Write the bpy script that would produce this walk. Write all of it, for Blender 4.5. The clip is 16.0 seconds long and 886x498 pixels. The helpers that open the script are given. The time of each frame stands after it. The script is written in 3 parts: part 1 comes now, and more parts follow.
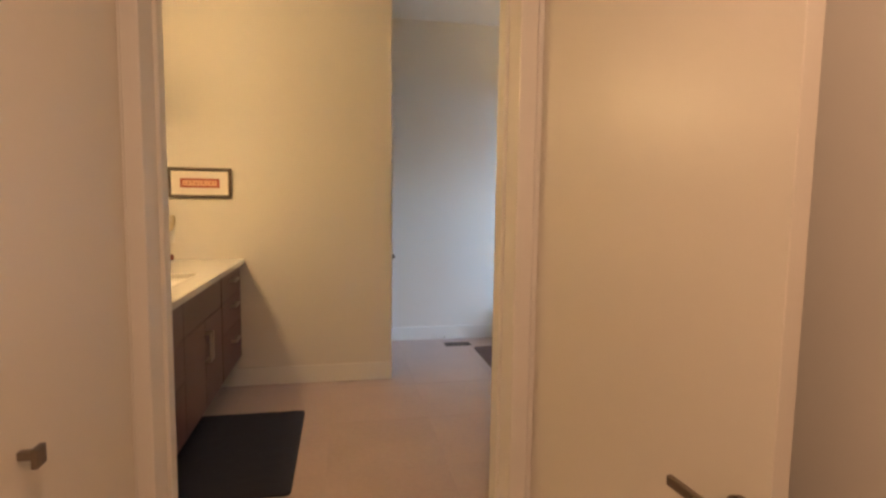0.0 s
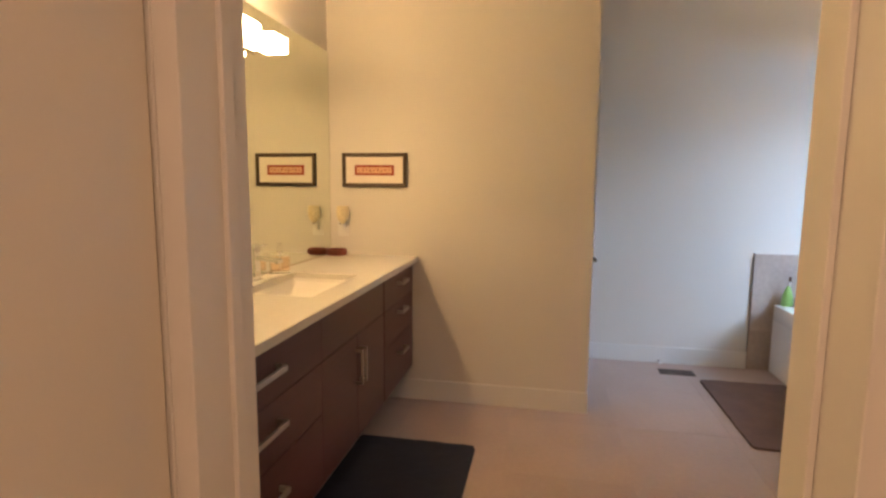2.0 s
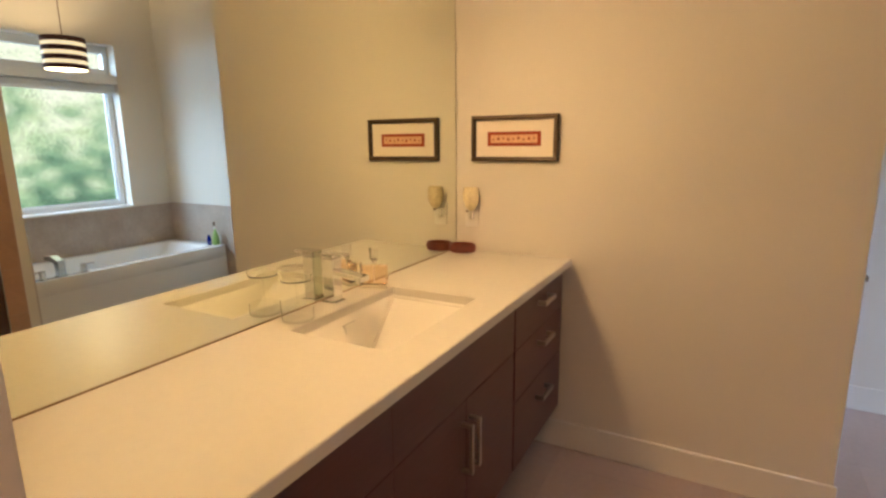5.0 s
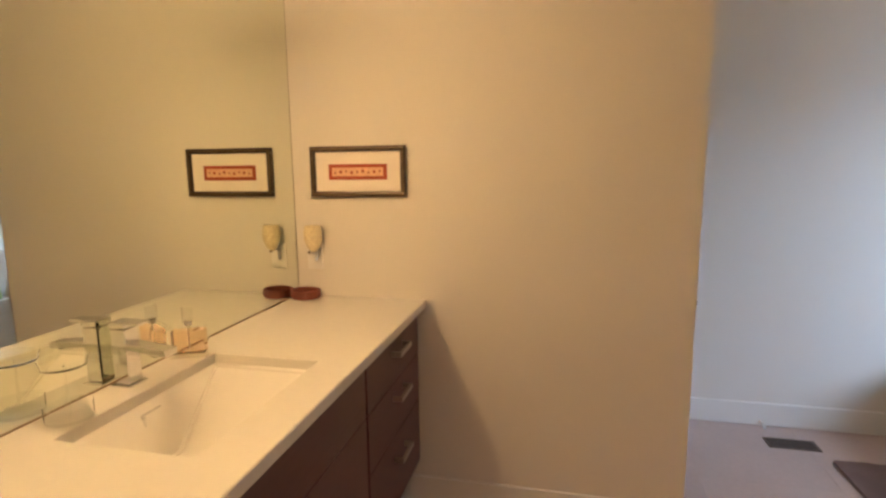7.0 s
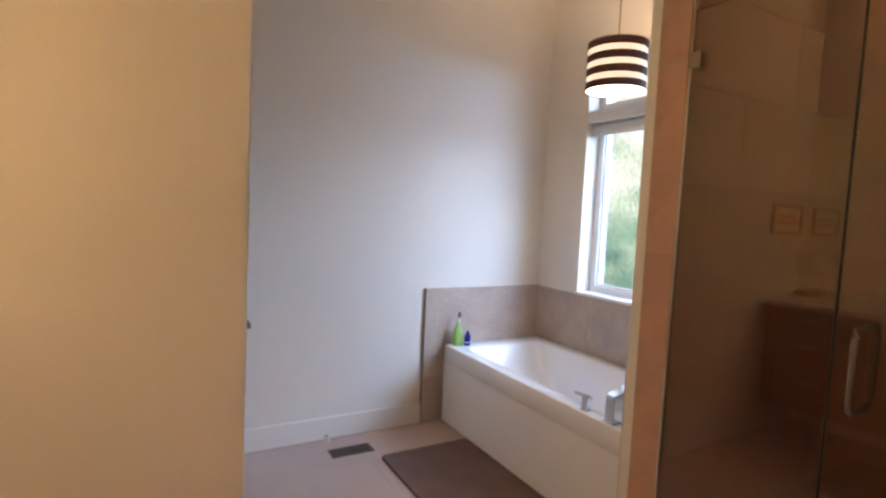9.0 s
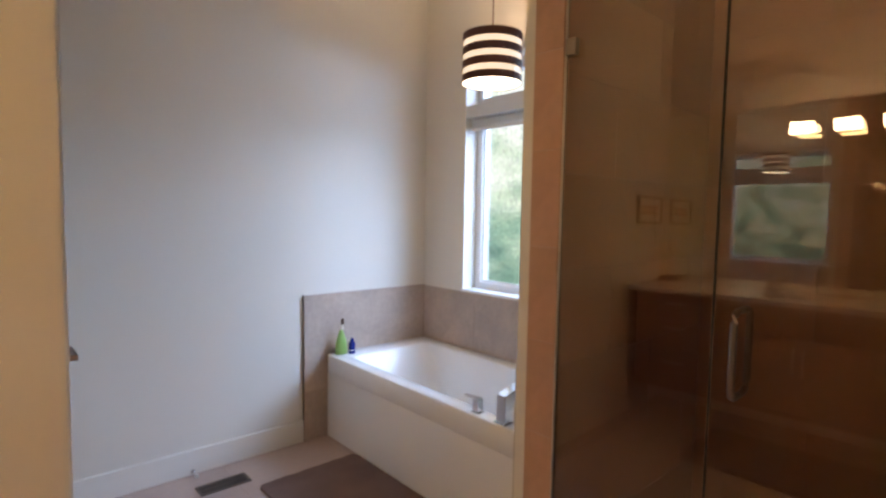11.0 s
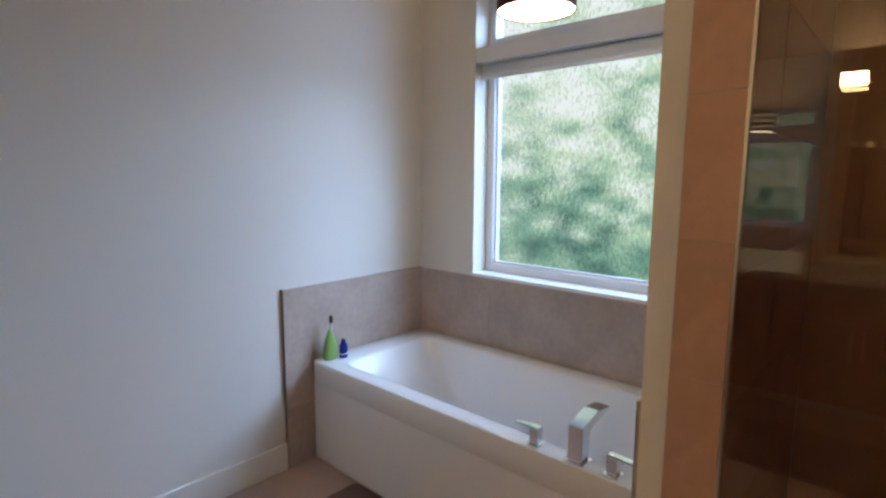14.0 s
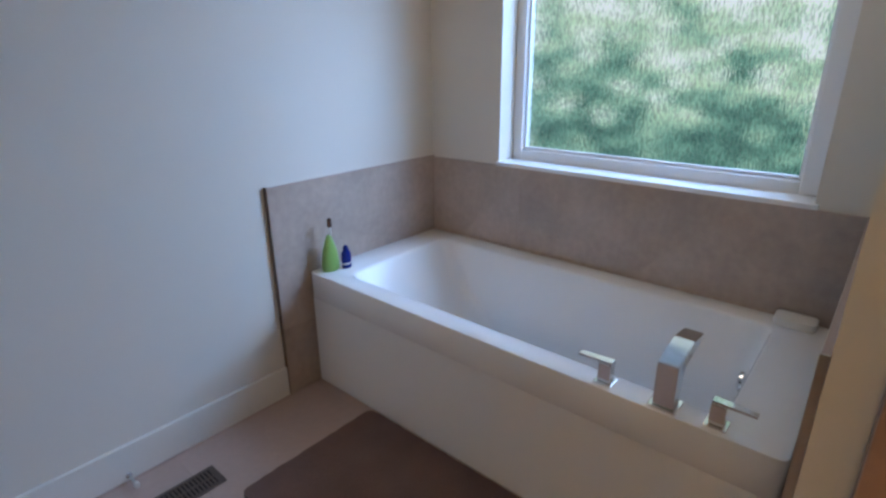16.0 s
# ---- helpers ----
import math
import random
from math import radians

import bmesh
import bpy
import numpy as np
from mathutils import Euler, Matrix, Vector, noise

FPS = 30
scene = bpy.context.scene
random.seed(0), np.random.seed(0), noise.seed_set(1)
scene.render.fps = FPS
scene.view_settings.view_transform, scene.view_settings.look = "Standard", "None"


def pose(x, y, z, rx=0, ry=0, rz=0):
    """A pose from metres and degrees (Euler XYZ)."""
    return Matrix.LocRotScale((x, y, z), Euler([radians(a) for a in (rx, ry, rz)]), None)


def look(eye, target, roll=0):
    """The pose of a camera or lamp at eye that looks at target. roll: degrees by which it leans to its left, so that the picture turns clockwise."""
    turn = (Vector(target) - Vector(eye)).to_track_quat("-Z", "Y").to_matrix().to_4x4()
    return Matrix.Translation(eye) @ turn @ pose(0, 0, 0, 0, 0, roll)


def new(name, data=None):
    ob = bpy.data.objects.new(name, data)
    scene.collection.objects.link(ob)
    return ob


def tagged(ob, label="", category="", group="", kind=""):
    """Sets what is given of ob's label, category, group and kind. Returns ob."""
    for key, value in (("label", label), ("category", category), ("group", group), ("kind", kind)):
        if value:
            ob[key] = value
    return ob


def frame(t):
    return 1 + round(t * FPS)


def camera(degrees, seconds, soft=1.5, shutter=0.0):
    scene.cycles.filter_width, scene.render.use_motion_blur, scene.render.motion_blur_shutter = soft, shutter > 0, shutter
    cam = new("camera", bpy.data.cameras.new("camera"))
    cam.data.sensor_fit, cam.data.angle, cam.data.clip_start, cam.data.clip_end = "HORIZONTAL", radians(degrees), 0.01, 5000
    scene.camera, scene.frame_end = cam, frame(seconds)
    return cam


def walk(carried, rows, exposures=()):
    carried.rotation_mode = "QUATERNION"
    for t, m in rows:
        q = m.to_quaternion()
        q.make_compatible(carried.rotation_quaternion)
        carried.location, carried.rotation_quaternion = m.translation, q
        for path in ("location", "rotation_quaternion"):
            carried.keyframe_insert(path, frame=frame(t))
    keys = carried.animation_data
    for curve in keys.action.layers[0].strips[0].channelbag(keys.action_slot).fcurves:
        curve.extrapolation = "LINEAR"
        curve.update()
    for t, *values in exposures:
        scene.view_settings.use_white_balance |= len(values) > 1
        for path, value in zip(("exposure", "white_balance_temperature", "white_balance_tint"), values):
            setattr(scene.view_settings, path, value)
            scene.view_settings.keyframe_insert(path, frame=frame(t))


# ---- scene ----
cam = camera(80.3, 16.0, 2.6)
PATH = [
    (0, (0.094, 0.23, 1.36), (0.472, 2.186, 1.179), 0.8),
    (0.5, (0.111, 0.451, 1.36), (0.215, 2.441, 1.187), 0.5),
    (1, (0.106, 0.669, 1.369), (0.032, 2.659, 1.187), 0.4),
    (1.5, (0.157, 0.847, 1.348), (-0.075, 2.824, 1.152), 0.5),
    (2, (0.181, 0.991, 1.373), (-0.197, 2.941, 1.132), 0.5),
    (2.5, (0.186, 1.136, 1.383), (-0.337, 3.047, 1.104), 0.3),
    (3, (0.162, 1.275, 1.389), (-0.486, 3.153, 1.072), 0.4),
    (3.5, (0.128, 1.434, 1.399), (-0.636, 3.247, 1.04), 0.0),
    (3.7, (0.124, 1.482, 1.402), (-0.69, 3.27, 1.027), -0.3),
    (5.8, (-0.07, 2.009, 1.468), (-1.014, 3.728, 1.075), -0.6),
    (6, (-0.076, 2.019, 1.471), (-0.966, 3.77, 1.097), -0.7),
    (6.5, (-0.079, 2.06, 1.478), (-0.77, 3.906, 1.142), -0.4),
    (7, (-0.045, 2.09, 1.471), (-0.483, 4.018, 1.169), -0.6),
    (7.5, (0.061, 2.079, 1.438), (-0.114, 4.055, 1.186), -0.1),
    (8, (0.061, 2.085, 1.453), (0.310, 4.056, 1.232), 1.4),
    (8.5, (0.084, 2.165, 1.436), (0.740, 4.045, 1.243), 1.9),
    (9, (0.161, 2.269, 1.393), (1.14, 4.007, 1.247), 2.6),
    (9.5, (0.204, 2.277, 1.392), (1.342, 3.916, 1.26), 2.0),
    (10, (0.262, 2.298, 1.384), (1.477, 3.881, 1.252), 1.5),
    (12.5, (0.293, 2.691, 1.394), (1.725, 4.077, 1.228), 0.3),
    (13, (0.353, 2.829, 1.411), (1.795, 4.201, 1.219), 0.2),
    (13.5, (0.429, 2.941, 1.401), (1.871, 4.311, 1.187), -0.1),
    (14, (0.444, 3.084, 1.416), (1.916, 4.409, 1.143), 0.3),
    (14.5, (0.466, 3.221, 1.432), (1.961, 4.5, 1.073), 0.6),
    (15, (0.544, 3.325, 1.405), (2.03, 4.586, 0.954), 0.5),
    (15.5, (0.656, 3.432, 1.354), (2.11, 4.686, 0.795), -0.1),
    (16, (0.721, 3.512, 1.322), (2.144, 4.746, 0.648), -0.5),
]
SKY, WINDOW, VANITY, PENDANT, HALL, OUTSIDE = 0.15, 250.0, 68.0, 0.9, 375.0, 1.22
GLASSYAW, GLASSTILT = 1.6, 0.3
EXPOSURES = [(0, 0.05, 6500, 10), (3.0, 0.12, 6530, 13), (7.5, 0.05, 6580, 13), (9.0, 0.08, 6530, 17), (10.0, 0.02, 6450, 15), (12.5, -0.10, 6280, 14), (14.0, -0.34, 6020, 11), (16.0, -0.55, 5600, 10)]
BULB = 12.0
walk(cam, [(t, look(eye, target, roll)) for t, eye, target, roll in PATH], EXPOSURES)

# ---- world, light ----
world = bpy.data.worlds.new("sky_world")
scene.world = world
world.use_nodes = True
wn, wl = world.node_tree.nodes, world.node_tree.links
sky = wn.new("ShaderNodeTexSky")
sky.sky_type, sky.sun_disc, sky.sun_elevation, sky.sun_rotation = "NISHITA", False, radians(35), radians(200)
wn["Background"].inputs[1].default_value = SKY
wl.new(sky.outputs[0], wn["Background"].inputs[0])


def lamp(name, kind, m, energy, color, **more):
    data = bpy.data.lights.new(name, kind)
    data.energy, data.color = energy, color
    if kind == "AREA":
        data.shape, data.size, data.size_y = "RECTANGLE", more["w"], more["h"]
    elif kind == "SUN":
        data.angle = more["angle"]
    else:
        data.shadow_soft_size = more["r"]
    ob = new(name, data)
    ob.matrix_world = m
    return ob


lamp("sun", "SUN", pose(-6, 2, 8, 40, 0, -60), 1.0, (1, 0.95, 0.88), angle=radians(12))
# the sky's light that falls through the window
lamp("window_daylight", "AREA", look((4.35, 2.95, 2.7), (2.72, 4.34, 1.4)), WINDOW, (0.455, 0.66, 1.0), w=2.1, h=1.9)

# ---- materials ----


def material(name, color, rough=0.5, metal=0.0, vary=0.08, scale=4.0, fine=60.0, bump=0.05, stretch=(1, 1, 1), random=0.0,
             ramp=None, trans=0.0, coat=0.0, emit=None, strength=0.0, spec=0.5, ior=1.45, dist=0.01):
    """A painted, wooden, stone or metal surface with colour change at two scales, fine relief and uneven gloss."""
    m = bpy.data.materials.new(name)
    m.use_nodes = True
    n, l = m.node_tree.nodes, m.node_tree.links
    b = n["Principled BSDF"]
    b.inputs["Metallic"].default_value, b.inputs["IOR"].default_value = metal, ior
    b.inputs["Transmission Weight"].default_value, b.inputs["Coat Weight"].default_value = trans, coat
    b.inputs["Specular IOR Level"].default_value = spec
    co = n.new("ShaderNodeTexCoord")
    mp = n.new("ShaderNodeMapping")
    mp.inputs["Scale"].default_value = stretch
    l.new(co.outputs["Object"], mp.inputs[0])
    big, small = n.new("ShaderNodeTexNoise"), n.new("ShaderNodeTexNoise")
    big.inputs["Scale"].default_value, small.inputs["Scale"].default_value = scale, fine
    big.inputs["Detail"].default_value, small.inputs["Detail"].default_value = 4, 3
    for t in (big, small):
        l.new(mp.outputs[0], t.inputs[0])
    mix = n.new("ShaderNodeMix")
    mix.data_type = "RGBA"
    dark = tuple(c * (1 - 2 * vary) for c in color)
    light = ramp or tuple(min(1, c * (1 + 1.2 * vary)) for c in color)
    mix.inputs["A"].default_value, mix.inputs["B"].default_value = (*dark, 1), (*light, 1)
    add = n.new("ShaderNodeMath")
    add.operation = "MULTIPLY_ADD"
    add.inputs[1].default_value, add.inputs[2].default_value = 0.35, 0.0
    l.new(small.outputs["Fac"], add.inputs[0])
    sm = n.new("ShaderNodeMath")
    sm.operation = "MULTIPLY_ADD"
    sm.inputs[1].default_value = 0.65
    l.new(big.outputs["Fac"], sm.inputs[0])
    l.new(add.outputs[0], sm.inputs[2])
    fac = sm.outputs[0]
    if random:
        info, r = n.new("ShaderNodeObjectInfo"), n.new("ShaderNodeMath")
        r.operation = "MULTIPLY_ADD"
        r.inputs[1].default_value = random
        l.new(info.outputs["Random"], r.inputs[0])
        l.new(fac, r.inputs[2])
        sub = n.new("ShaderNodeMath")
        sub.operation = "SUBTRACT"
        sub.inputs[1].default_value = random / 2
        l.new(r.outputs[0], sub.inputs[0])
        fac = sub.outputs[0]
    l.new(fac, mix.inputs["Factor"])
    l.new(mix.outputs["Result"], b.inputs["Base Color"])
    rr = n.new("ShaderNodeMapRange")
    rr.inputs["To Min"].default_value, rr.inputs["To Max"].default_value = rough * 0.85, min(1, rough * 1.15)
    l.new(big.outputs["Fac"], rr.inputs["Value"])
    l.new(rr.outputs[0], b.inputs["Roughness"])
    if bump:
        bp = n.new("ShaderNodeBump")
        bp.inputs["Strength"].default_value, bp.inputs["Distance"].default_value = bump, dist
        l.new(small.outputs["Fac"], bp.inputs["Height"])
        l.new(bp.outputs[0], b.inputs["Normal"])
    if emit:
        b.inputs["Emission Color"].default_value, b.inputs["Emission Strength"].default_value = (*emit, 1), strength
    return m


PAINT = material("wall_paint", (0.70, 0.665, 0.60), 0.6, vary=0.02, scale=1.3, fine=260, bump=0.12, dist=0.001)
CEIL = material("ceiling_paint", (0.78, 0.77, 0.74), 0.75, vary=0.02, fine=200, bump=0.15, dist=0.001)
TRIM = material("trim_paint", (0.74, 0.72, 0.67), 0.38, vary=0.02, scale=3, fine=120, bump=0.03, dist=0.001)
DOORP = material("door_paint", (0.70, 0.66, 0.58), 0.36, vary=0.025, scale=2, fine=180, bump=0.06, dist=0.001)
FLOOR = material("floor_tile", (0.45, 0.345, 0.30), 0.46, vary=0.13, scale=2.6, fine=38, bump=0.05, random=0.25, dist=0.002)
GROUT = material("grout", (0.44, 0.34, 0.295), 0.85, vary=0.1, fine=200, bump=0.2, dist=0.001)
WALLTILE = material("wall_tile", (0.45, 0.365, 0.308), 0.42, vary=0.27, scale=5, fine=34, bump=0.06, random=0.25, dist=0.002)
SHOWERTILE = material("shower_tile", (0.455, 0.275, 0.19), 0.34, vary=0.16, scale=4, fine=30, bump=0.06, random=0.3, dist=0.002)
WOOD = material("dark_wood", (0.112, 0.043, 0.044), 0.36, vary=0.28, scale=5, fine=46, bump=0.10, stretch=(1, 0.12, 1.6), dist=0.001, random=0.2)
QUARTZ = material("white_quartz", (0.67, 0.645, 0.575), 0.20, vary=0.025, scale=40, fine=420, bump=0.0)
PORCELAIN = material("porcelain", (0.69, 0.665, 0.60), 0.10, vary=0.015, fine=30, bump=0.0, coat=0.3)
ACRYLIC = material("tub_acrylic", (0.80, 0.80, 0.80), 0.14, vary=0.015, scale=3, fine=40, bump=0.01, dist=0.001, coat=0.2)
CHROME = material("chrome", (0.78, 0.79, 0.80), 0.08, 1.0, vary=0.03, fine=80, bump=0.01, dist=0.001)
NICKEL = material("brushed_nickel", (0.55, 0.52, 0.48), 0.30, 1.0, vary=0.06, fine=220, bump=0.06, dist=0.001, stretch=(1, 8, 1))
BRONZE = material("dark_nickel", (0.30, 0.25, 0.21), 0.35, 1.0, vary=0.1, fine=150, bump=0.03, dist=0.001)
MIRROR = material("mirror_silver", (0.85, 0.89, 0.785), 0.008, 1.0, vary=0.0, bump=0.0)
MIRROREDGE = material("mirror_edge", (0.20, 0.115, 0.05), 0.3, 0.2, vary=0.1, fine=60, bump=0.0)
FRAMEWOOD = material("frame_wood", (0.040, 0.023, 0.013), 0.32, vary=0.3, scale=8, fine=90, bump=0.15, dist=0.001)
FRAMEBEAD = material("frame_bead_bronze", (0.13, 0.088, 0.048), 0.35, 0.3, vary=0.2, scale=12, fine=120, bump=0.05, dist=0.001)
MATBOARD = material("mat_board", (0.80, 0.74, 0.66), 0.8, vary=0.02, fine=300, bump=0.05, dist=0.001)
REDPRINT = material("red_print", (0.34, 0.055, 0.022), 0.7, vary=0.25, scale=30, fine=120, bump=0.0)
ORANGEPRINT = material("orange_print", (0.74, 0.44, 0.27), 0.7, vary=0.2, scale=45, fine=160, bump=0.0)
MATDARK = material("bath_mat_navy", (0.028, 0.031, 0.052), 0.95, vary=0.25, scale=8, fine=170, bump=0.9, dist=0.006)
MATGREY = material("bath_mat_grey", (0.175, 0.112, 0.098), 0.95, vary=0.26, scale=7, fine=170, bump=0.9, dist=0.006)
BASKET = material("basket_cane", (0.19, 0.042, 0.024), 0.55, vary=0.35, scale=30, fine=130, bump=0.3, dist=0.002)
GREEN = material("green_plastic", (0.30, 0.50, 0.13), 0.3, vary=0.06, fine=40, bump=0.0, trans=0.25)
BLUE = material("blue_plastic", (0.010, 0.022, 0.19), 0.25, vary=0.1, fine=40, bump=0.0)
BROWNCAP = material("brown_plastic", (0.10, 0.05, 0.03), 0.4, vary=0.1, fine=60, bump=0.0)
WHITEPLASTIC = material("white_plastic", (0.78, 0.76, 0.72), 0.35, vary=0.02, fine=60, bump=0.0)
PVC = material("window_vinyl", (0.80, 0.81, 0.82), 0.32, vary=0.02, fine=60, bump=0.01, dist=0.001)
BLIND = material("blind_fabric", (0.66, 0.69, 0.70), 0.8, vary=0.03, scale=8, fine=400, bump=0.15, dist=0.001, trans=0.0)
SHADEDARK = material("shade_band", (0.085, 0.024, 0.017), 0.7, vary=0.15, scale=12, fine=240, bump=0.25, dist=0.001)
SHADELIGHT = material("shade_liner", (0.85, 0.80, 0.72), 0.6, vary=0.03, fine=200, bump=0.05, emit=(1.0, 0.80, 0.55), strength=PENDANT, dist=0.001)
DIFFUSER = material("pendant_diffuser", (0.85, 0.82, 0.76), 0.5, vary=0.02, fine=60, bump=0.0, emit=(1.0, 0.82, 0.58), strength=PENDANT * 12)
GLOW = material("lit_frosted_glass", (0.9, 0.86, 0.78), 0.4, vary=0.01, fine=60, bump=0.0, emit=(1.0, 0.63, 0.29), strength=VANITY)
RUBBER = material("black_rubber", (0.02, 0.02, 0.02), 0.7, vary=0.1, fine=90, bump=0.05, dist=0.001)
VENTMETAL = material("vent_bronze", (0.13, 0.10, 0.085), 0.5, 0.3, vary=0.15, fine=140, bump=0.05, dist=0.001)
# near-black colour that stands in for shade in gaps
GAPSHADE = material("gap_shade_black", (0.012, 0.010, 0.009), 0.9, vary=0.1, bump=0.0)
DROPSGLASS = material("faceted_plastic", (0.92, 0.70, 0.45), 0.3, vary=0.25, scale=60, fine=120, bump=0.1, trans=0.0, dist=0.002)


def glass(name, color=(1, 1, 1), rough=0.0, ior=1.45, bumps=0.0, stretch=(1, 1, 1), scale=60):
    m = bpy.data.materials.new(name)
    m.use_nodes = True
    n, l = m.node_tree.nodes, m.node_tree.links
    b = n["Principled BSDF"]
    b.inputs["Base Color"].default_value = (*color, 1)
    b.inputs["Transmission Weight"].default_value, b.inputs["Roughness"].default_value, b.inputs["IOR"].default_value = 1, rough, ior
    if bumps:
        co, mp, t, bp = (n.new("ShaderNode" + k) for k in ("TexCoord", "Mapping", "TexNoise", "Bump"))
        mp.inputs["Scale"].default_value, t.inputs["Scale"].default_value, t.inputs["Detail"].default_value = stretch, scale, 2
        bp.inputs["Strength"].default_value, bp.inputs["Distance"].default_value = bumps, 0.004
        l.new(co.outputs["Object"], mp.inputs[0])
        l.new(mp.outputs[0], t.inputs[0])
        l.new(t.outputs["Fac"], bp.inputs["Height"])
        l.new(bp.outputs[0], b.inputs["Normal"])
        # ripple shading put into the tint: darker where the relief is low
        r = n.new("ShaderNodeValToRGB")
        r.color_ramp.elements[0].position, r.color_ramp.elements[0].color = 0.36, (*[v * 0.62 for v in color], 1)
        r.color_ramp.elements[1].position, r.color_ramp.elements[1].color = 0.50, (*color, 1)
        l.new(t.outputs["Fac"], r.inputs[0])
        l.new(r.outputs[0], b.inputs["Base Color"])
    return m


CLEAR = glass("clear_glass", (0.99, 0.995, 0.99), ior=1.03)
SHOWERGLASS = glass("shower_glass", (0.94, 0.855, 0.78), ior=1.68)
RAINGLASS = glass("rain_glass", (0.96, 0.98, 0.98), 0.02, 1.45, 0.17, (1, 1, 0.26), 160)
PERFUME = glass("tinted_perfume", (1.0, 0.78, 0.62), ior=1.1)

# ---- builders ----


def box(bm, x0, x1, y0, y1, z0, z1):
    v = [bm.verts.new((x, y, z)) for x in (x0, x1) for y in (y0, y1) for z in (z0, z1)]
    for f in ((0, 1, 3, 2), (4, 6, 7, 5), (0, 4, 5, 1), (2, 3, 7, 6), (0, 2, 6, 4), (1, 5, 7, 3)):
        bm.faces.new([v[i] for i in f])


def boxes(*dims, bevel=0.0, seg=2):
    bm = bmesh.new()
    for d in dims:
        box(bm, *d)
    if bevel:
        bmesh.ops.bevel(bm, geom=bm.edges[:], offset=bevel, segments=seg, affect="EDGES", profile=0.6)
    return bm


def loft(loops, cap0=True, cap1=True):
    """Skins closed loops of equal length."""
    bm = bmesh.new()
    rings = [[bm.verts.new(p) for p in loop] for loop in loops]
    k = len(rings[0])
    for a, b in zip(rings, rings[1:]):
        for i in range(k):
            bm.faces.new((a[i], a[(i + 1) % k], b[(i + 1) % k], b[i]))
    if cap0:
        bm.faces.new(rings[0][::-1])
    if cap1:
        bm.faces.new(rings[-1])
    bmesh.ops.recalc_face_normals(bm, faces=bm.faces[:])
    return bm


def turned(profile, x=0.0, y=0.0, n=28, sx=1.0, sy=1.0, caps=True):
    """A round body from (radius, height) pairs."""
    return loft([[(x + r * sx * math.cos(2 * math.pi * i / n), y + r * sy * math.sin(2 * math.pi * i / n), z) for i in range(n)]
                 for r, z in profile], caps, caps)


def roundrect(x0, x1, y0, y1, r, z, n=6):
    out = []
    for cx, cy, a in ((x1 - r, y1 - r, 0), (x0 + r, y1 - r, 90), (x0 + r, y0 + r, 180), (x1 - r, y0 + r, 270)):
        for i in range(n + 1):
            t = radians(a + 90 * i / n)
            out.append((cx + r * math.cos(t), cy + r * math.sin(t), z))
    return out


def tube(points, r, n=10):
    """A rod bent along points."""
    loops = []
    for i, p in enumerate(points):
        a, b = Vector(points[max(0, i - 1)]), Vector(points[min(len(points) - 1, i + 1)])
        d = (b - a).normalized()
        u = d.orthogonal().normalized() if abs(d.z) > 0.99 else d.cross(Vector((0, 0, 1))).normalized()
        w = d.cross(u)
        loops.append([Vector(p) + r * (math.cos(2 * math.pi * k / n) * u + math.sin(2 * math.pi * k / n) * w) for k in range(n)])
    return loft(loops)


def mesh_of(name, bm, mat, smooth=False):
    me = bpy.data.meshes.new(name)
    bmesh.ops.recalc_face_normals(bm, faces=bm.faces[:])
    bm.to_mesh(me)
    bm.free()
    me.materials.append(mat)
    if smooth:
        for p in me.polygons:
            p.use_smooth = True
        me.set_sharp_from_angle(angle=radians(40))
    return me


def solid(name, bm, mat, label="", category="", kind="", smooth=False, group=""):
    """One mesh, at top level."""
    return tagged(new(name, mesh_of(name, bm, mat, smooth)), label, category, group, kind)


def thing(name, at, label, category, group="", kind="", m=None):
    """An empty at a thing's base. Parts are given in world metres, or in its own where m is given."""
    e = new(name)
    e.empty_display_size = 0.05
    e.matrix_basis = m or Matrix.Translation(at)
    e["own"] = 1 if m else 0
    return tagged(e, label, category, group, kind)


def part(name, bm, mat, parent, label="", smooth=False, kind=""):
    ob = new(name, mesh_of(name, bm, mat, smooth))
    ob.parent = parent
    top = parent
    while top.parent:
        top = top.parent
    if parent.parent is None and not parent.get("own", 1):
        ob.matrix_parent_inverse = Matrix.Translation(-parent.location)
    return tagged(ob, label, kind=kind)


# ---- the rooms ----
H = 3.04
YD0, YD1 = 1.80, 2.008          # the wall with the entrance
YP = 4.165                      # wall with the picture
YN = 5.252                     # far wall behind the bath
XM = -1.176                    # wall behind the mirror
XWC = 0.455
XW = 2.658                     # window wall
XS = 1.60                      # shower front
DX0, DX1, DH = -0.44, 0.625, 2.06


def wall(name, label, *dims, mat=PAINT):
    return solid(name, boxes(*dims), mat, label, "wall", "structure")


wall("wall_mirror_side", "cream painted wall behind the vanity mirror", (XM - 0.12, XM, YD1, YP + 0.12, 0, H))
wall("wall_picture", "cream painted partition wall with a small framed print", (XM, XWC, YP, YP + 0.12, 0, H))
wall("wall_toilet_room", "white painted wall with a closed toilet room door",
     (XWC - 0.10, XWC, YP + 0.12, 4.325, 0, H), (XWC - 0.10, XWC, 5.06, YN, 0, H), (XWC - 0.10, XWC, 4.325, 5.06, 2.05, H))
wall("wall_north", "tall plain white wall beside the bathtub", (XWC - 0.10, XW, YN, YN + 0.12, 0, H))
WY0, WY1, WZ0, WZ1 = 3.672, 4.856, 0.892, 2.34
wall("wall_window", "white painted outer wall with a deep window opening",
     (XW, XW + 0.24, YD1, WY0, 0, H), (XW, XW + 0.24, WY1, YN + 0.12, 0, H), (XW, XW + 0.24, WY0, WY1, 0, WZ0), (XW, XW + 0.24, WY0, WY1, WZ1, H))
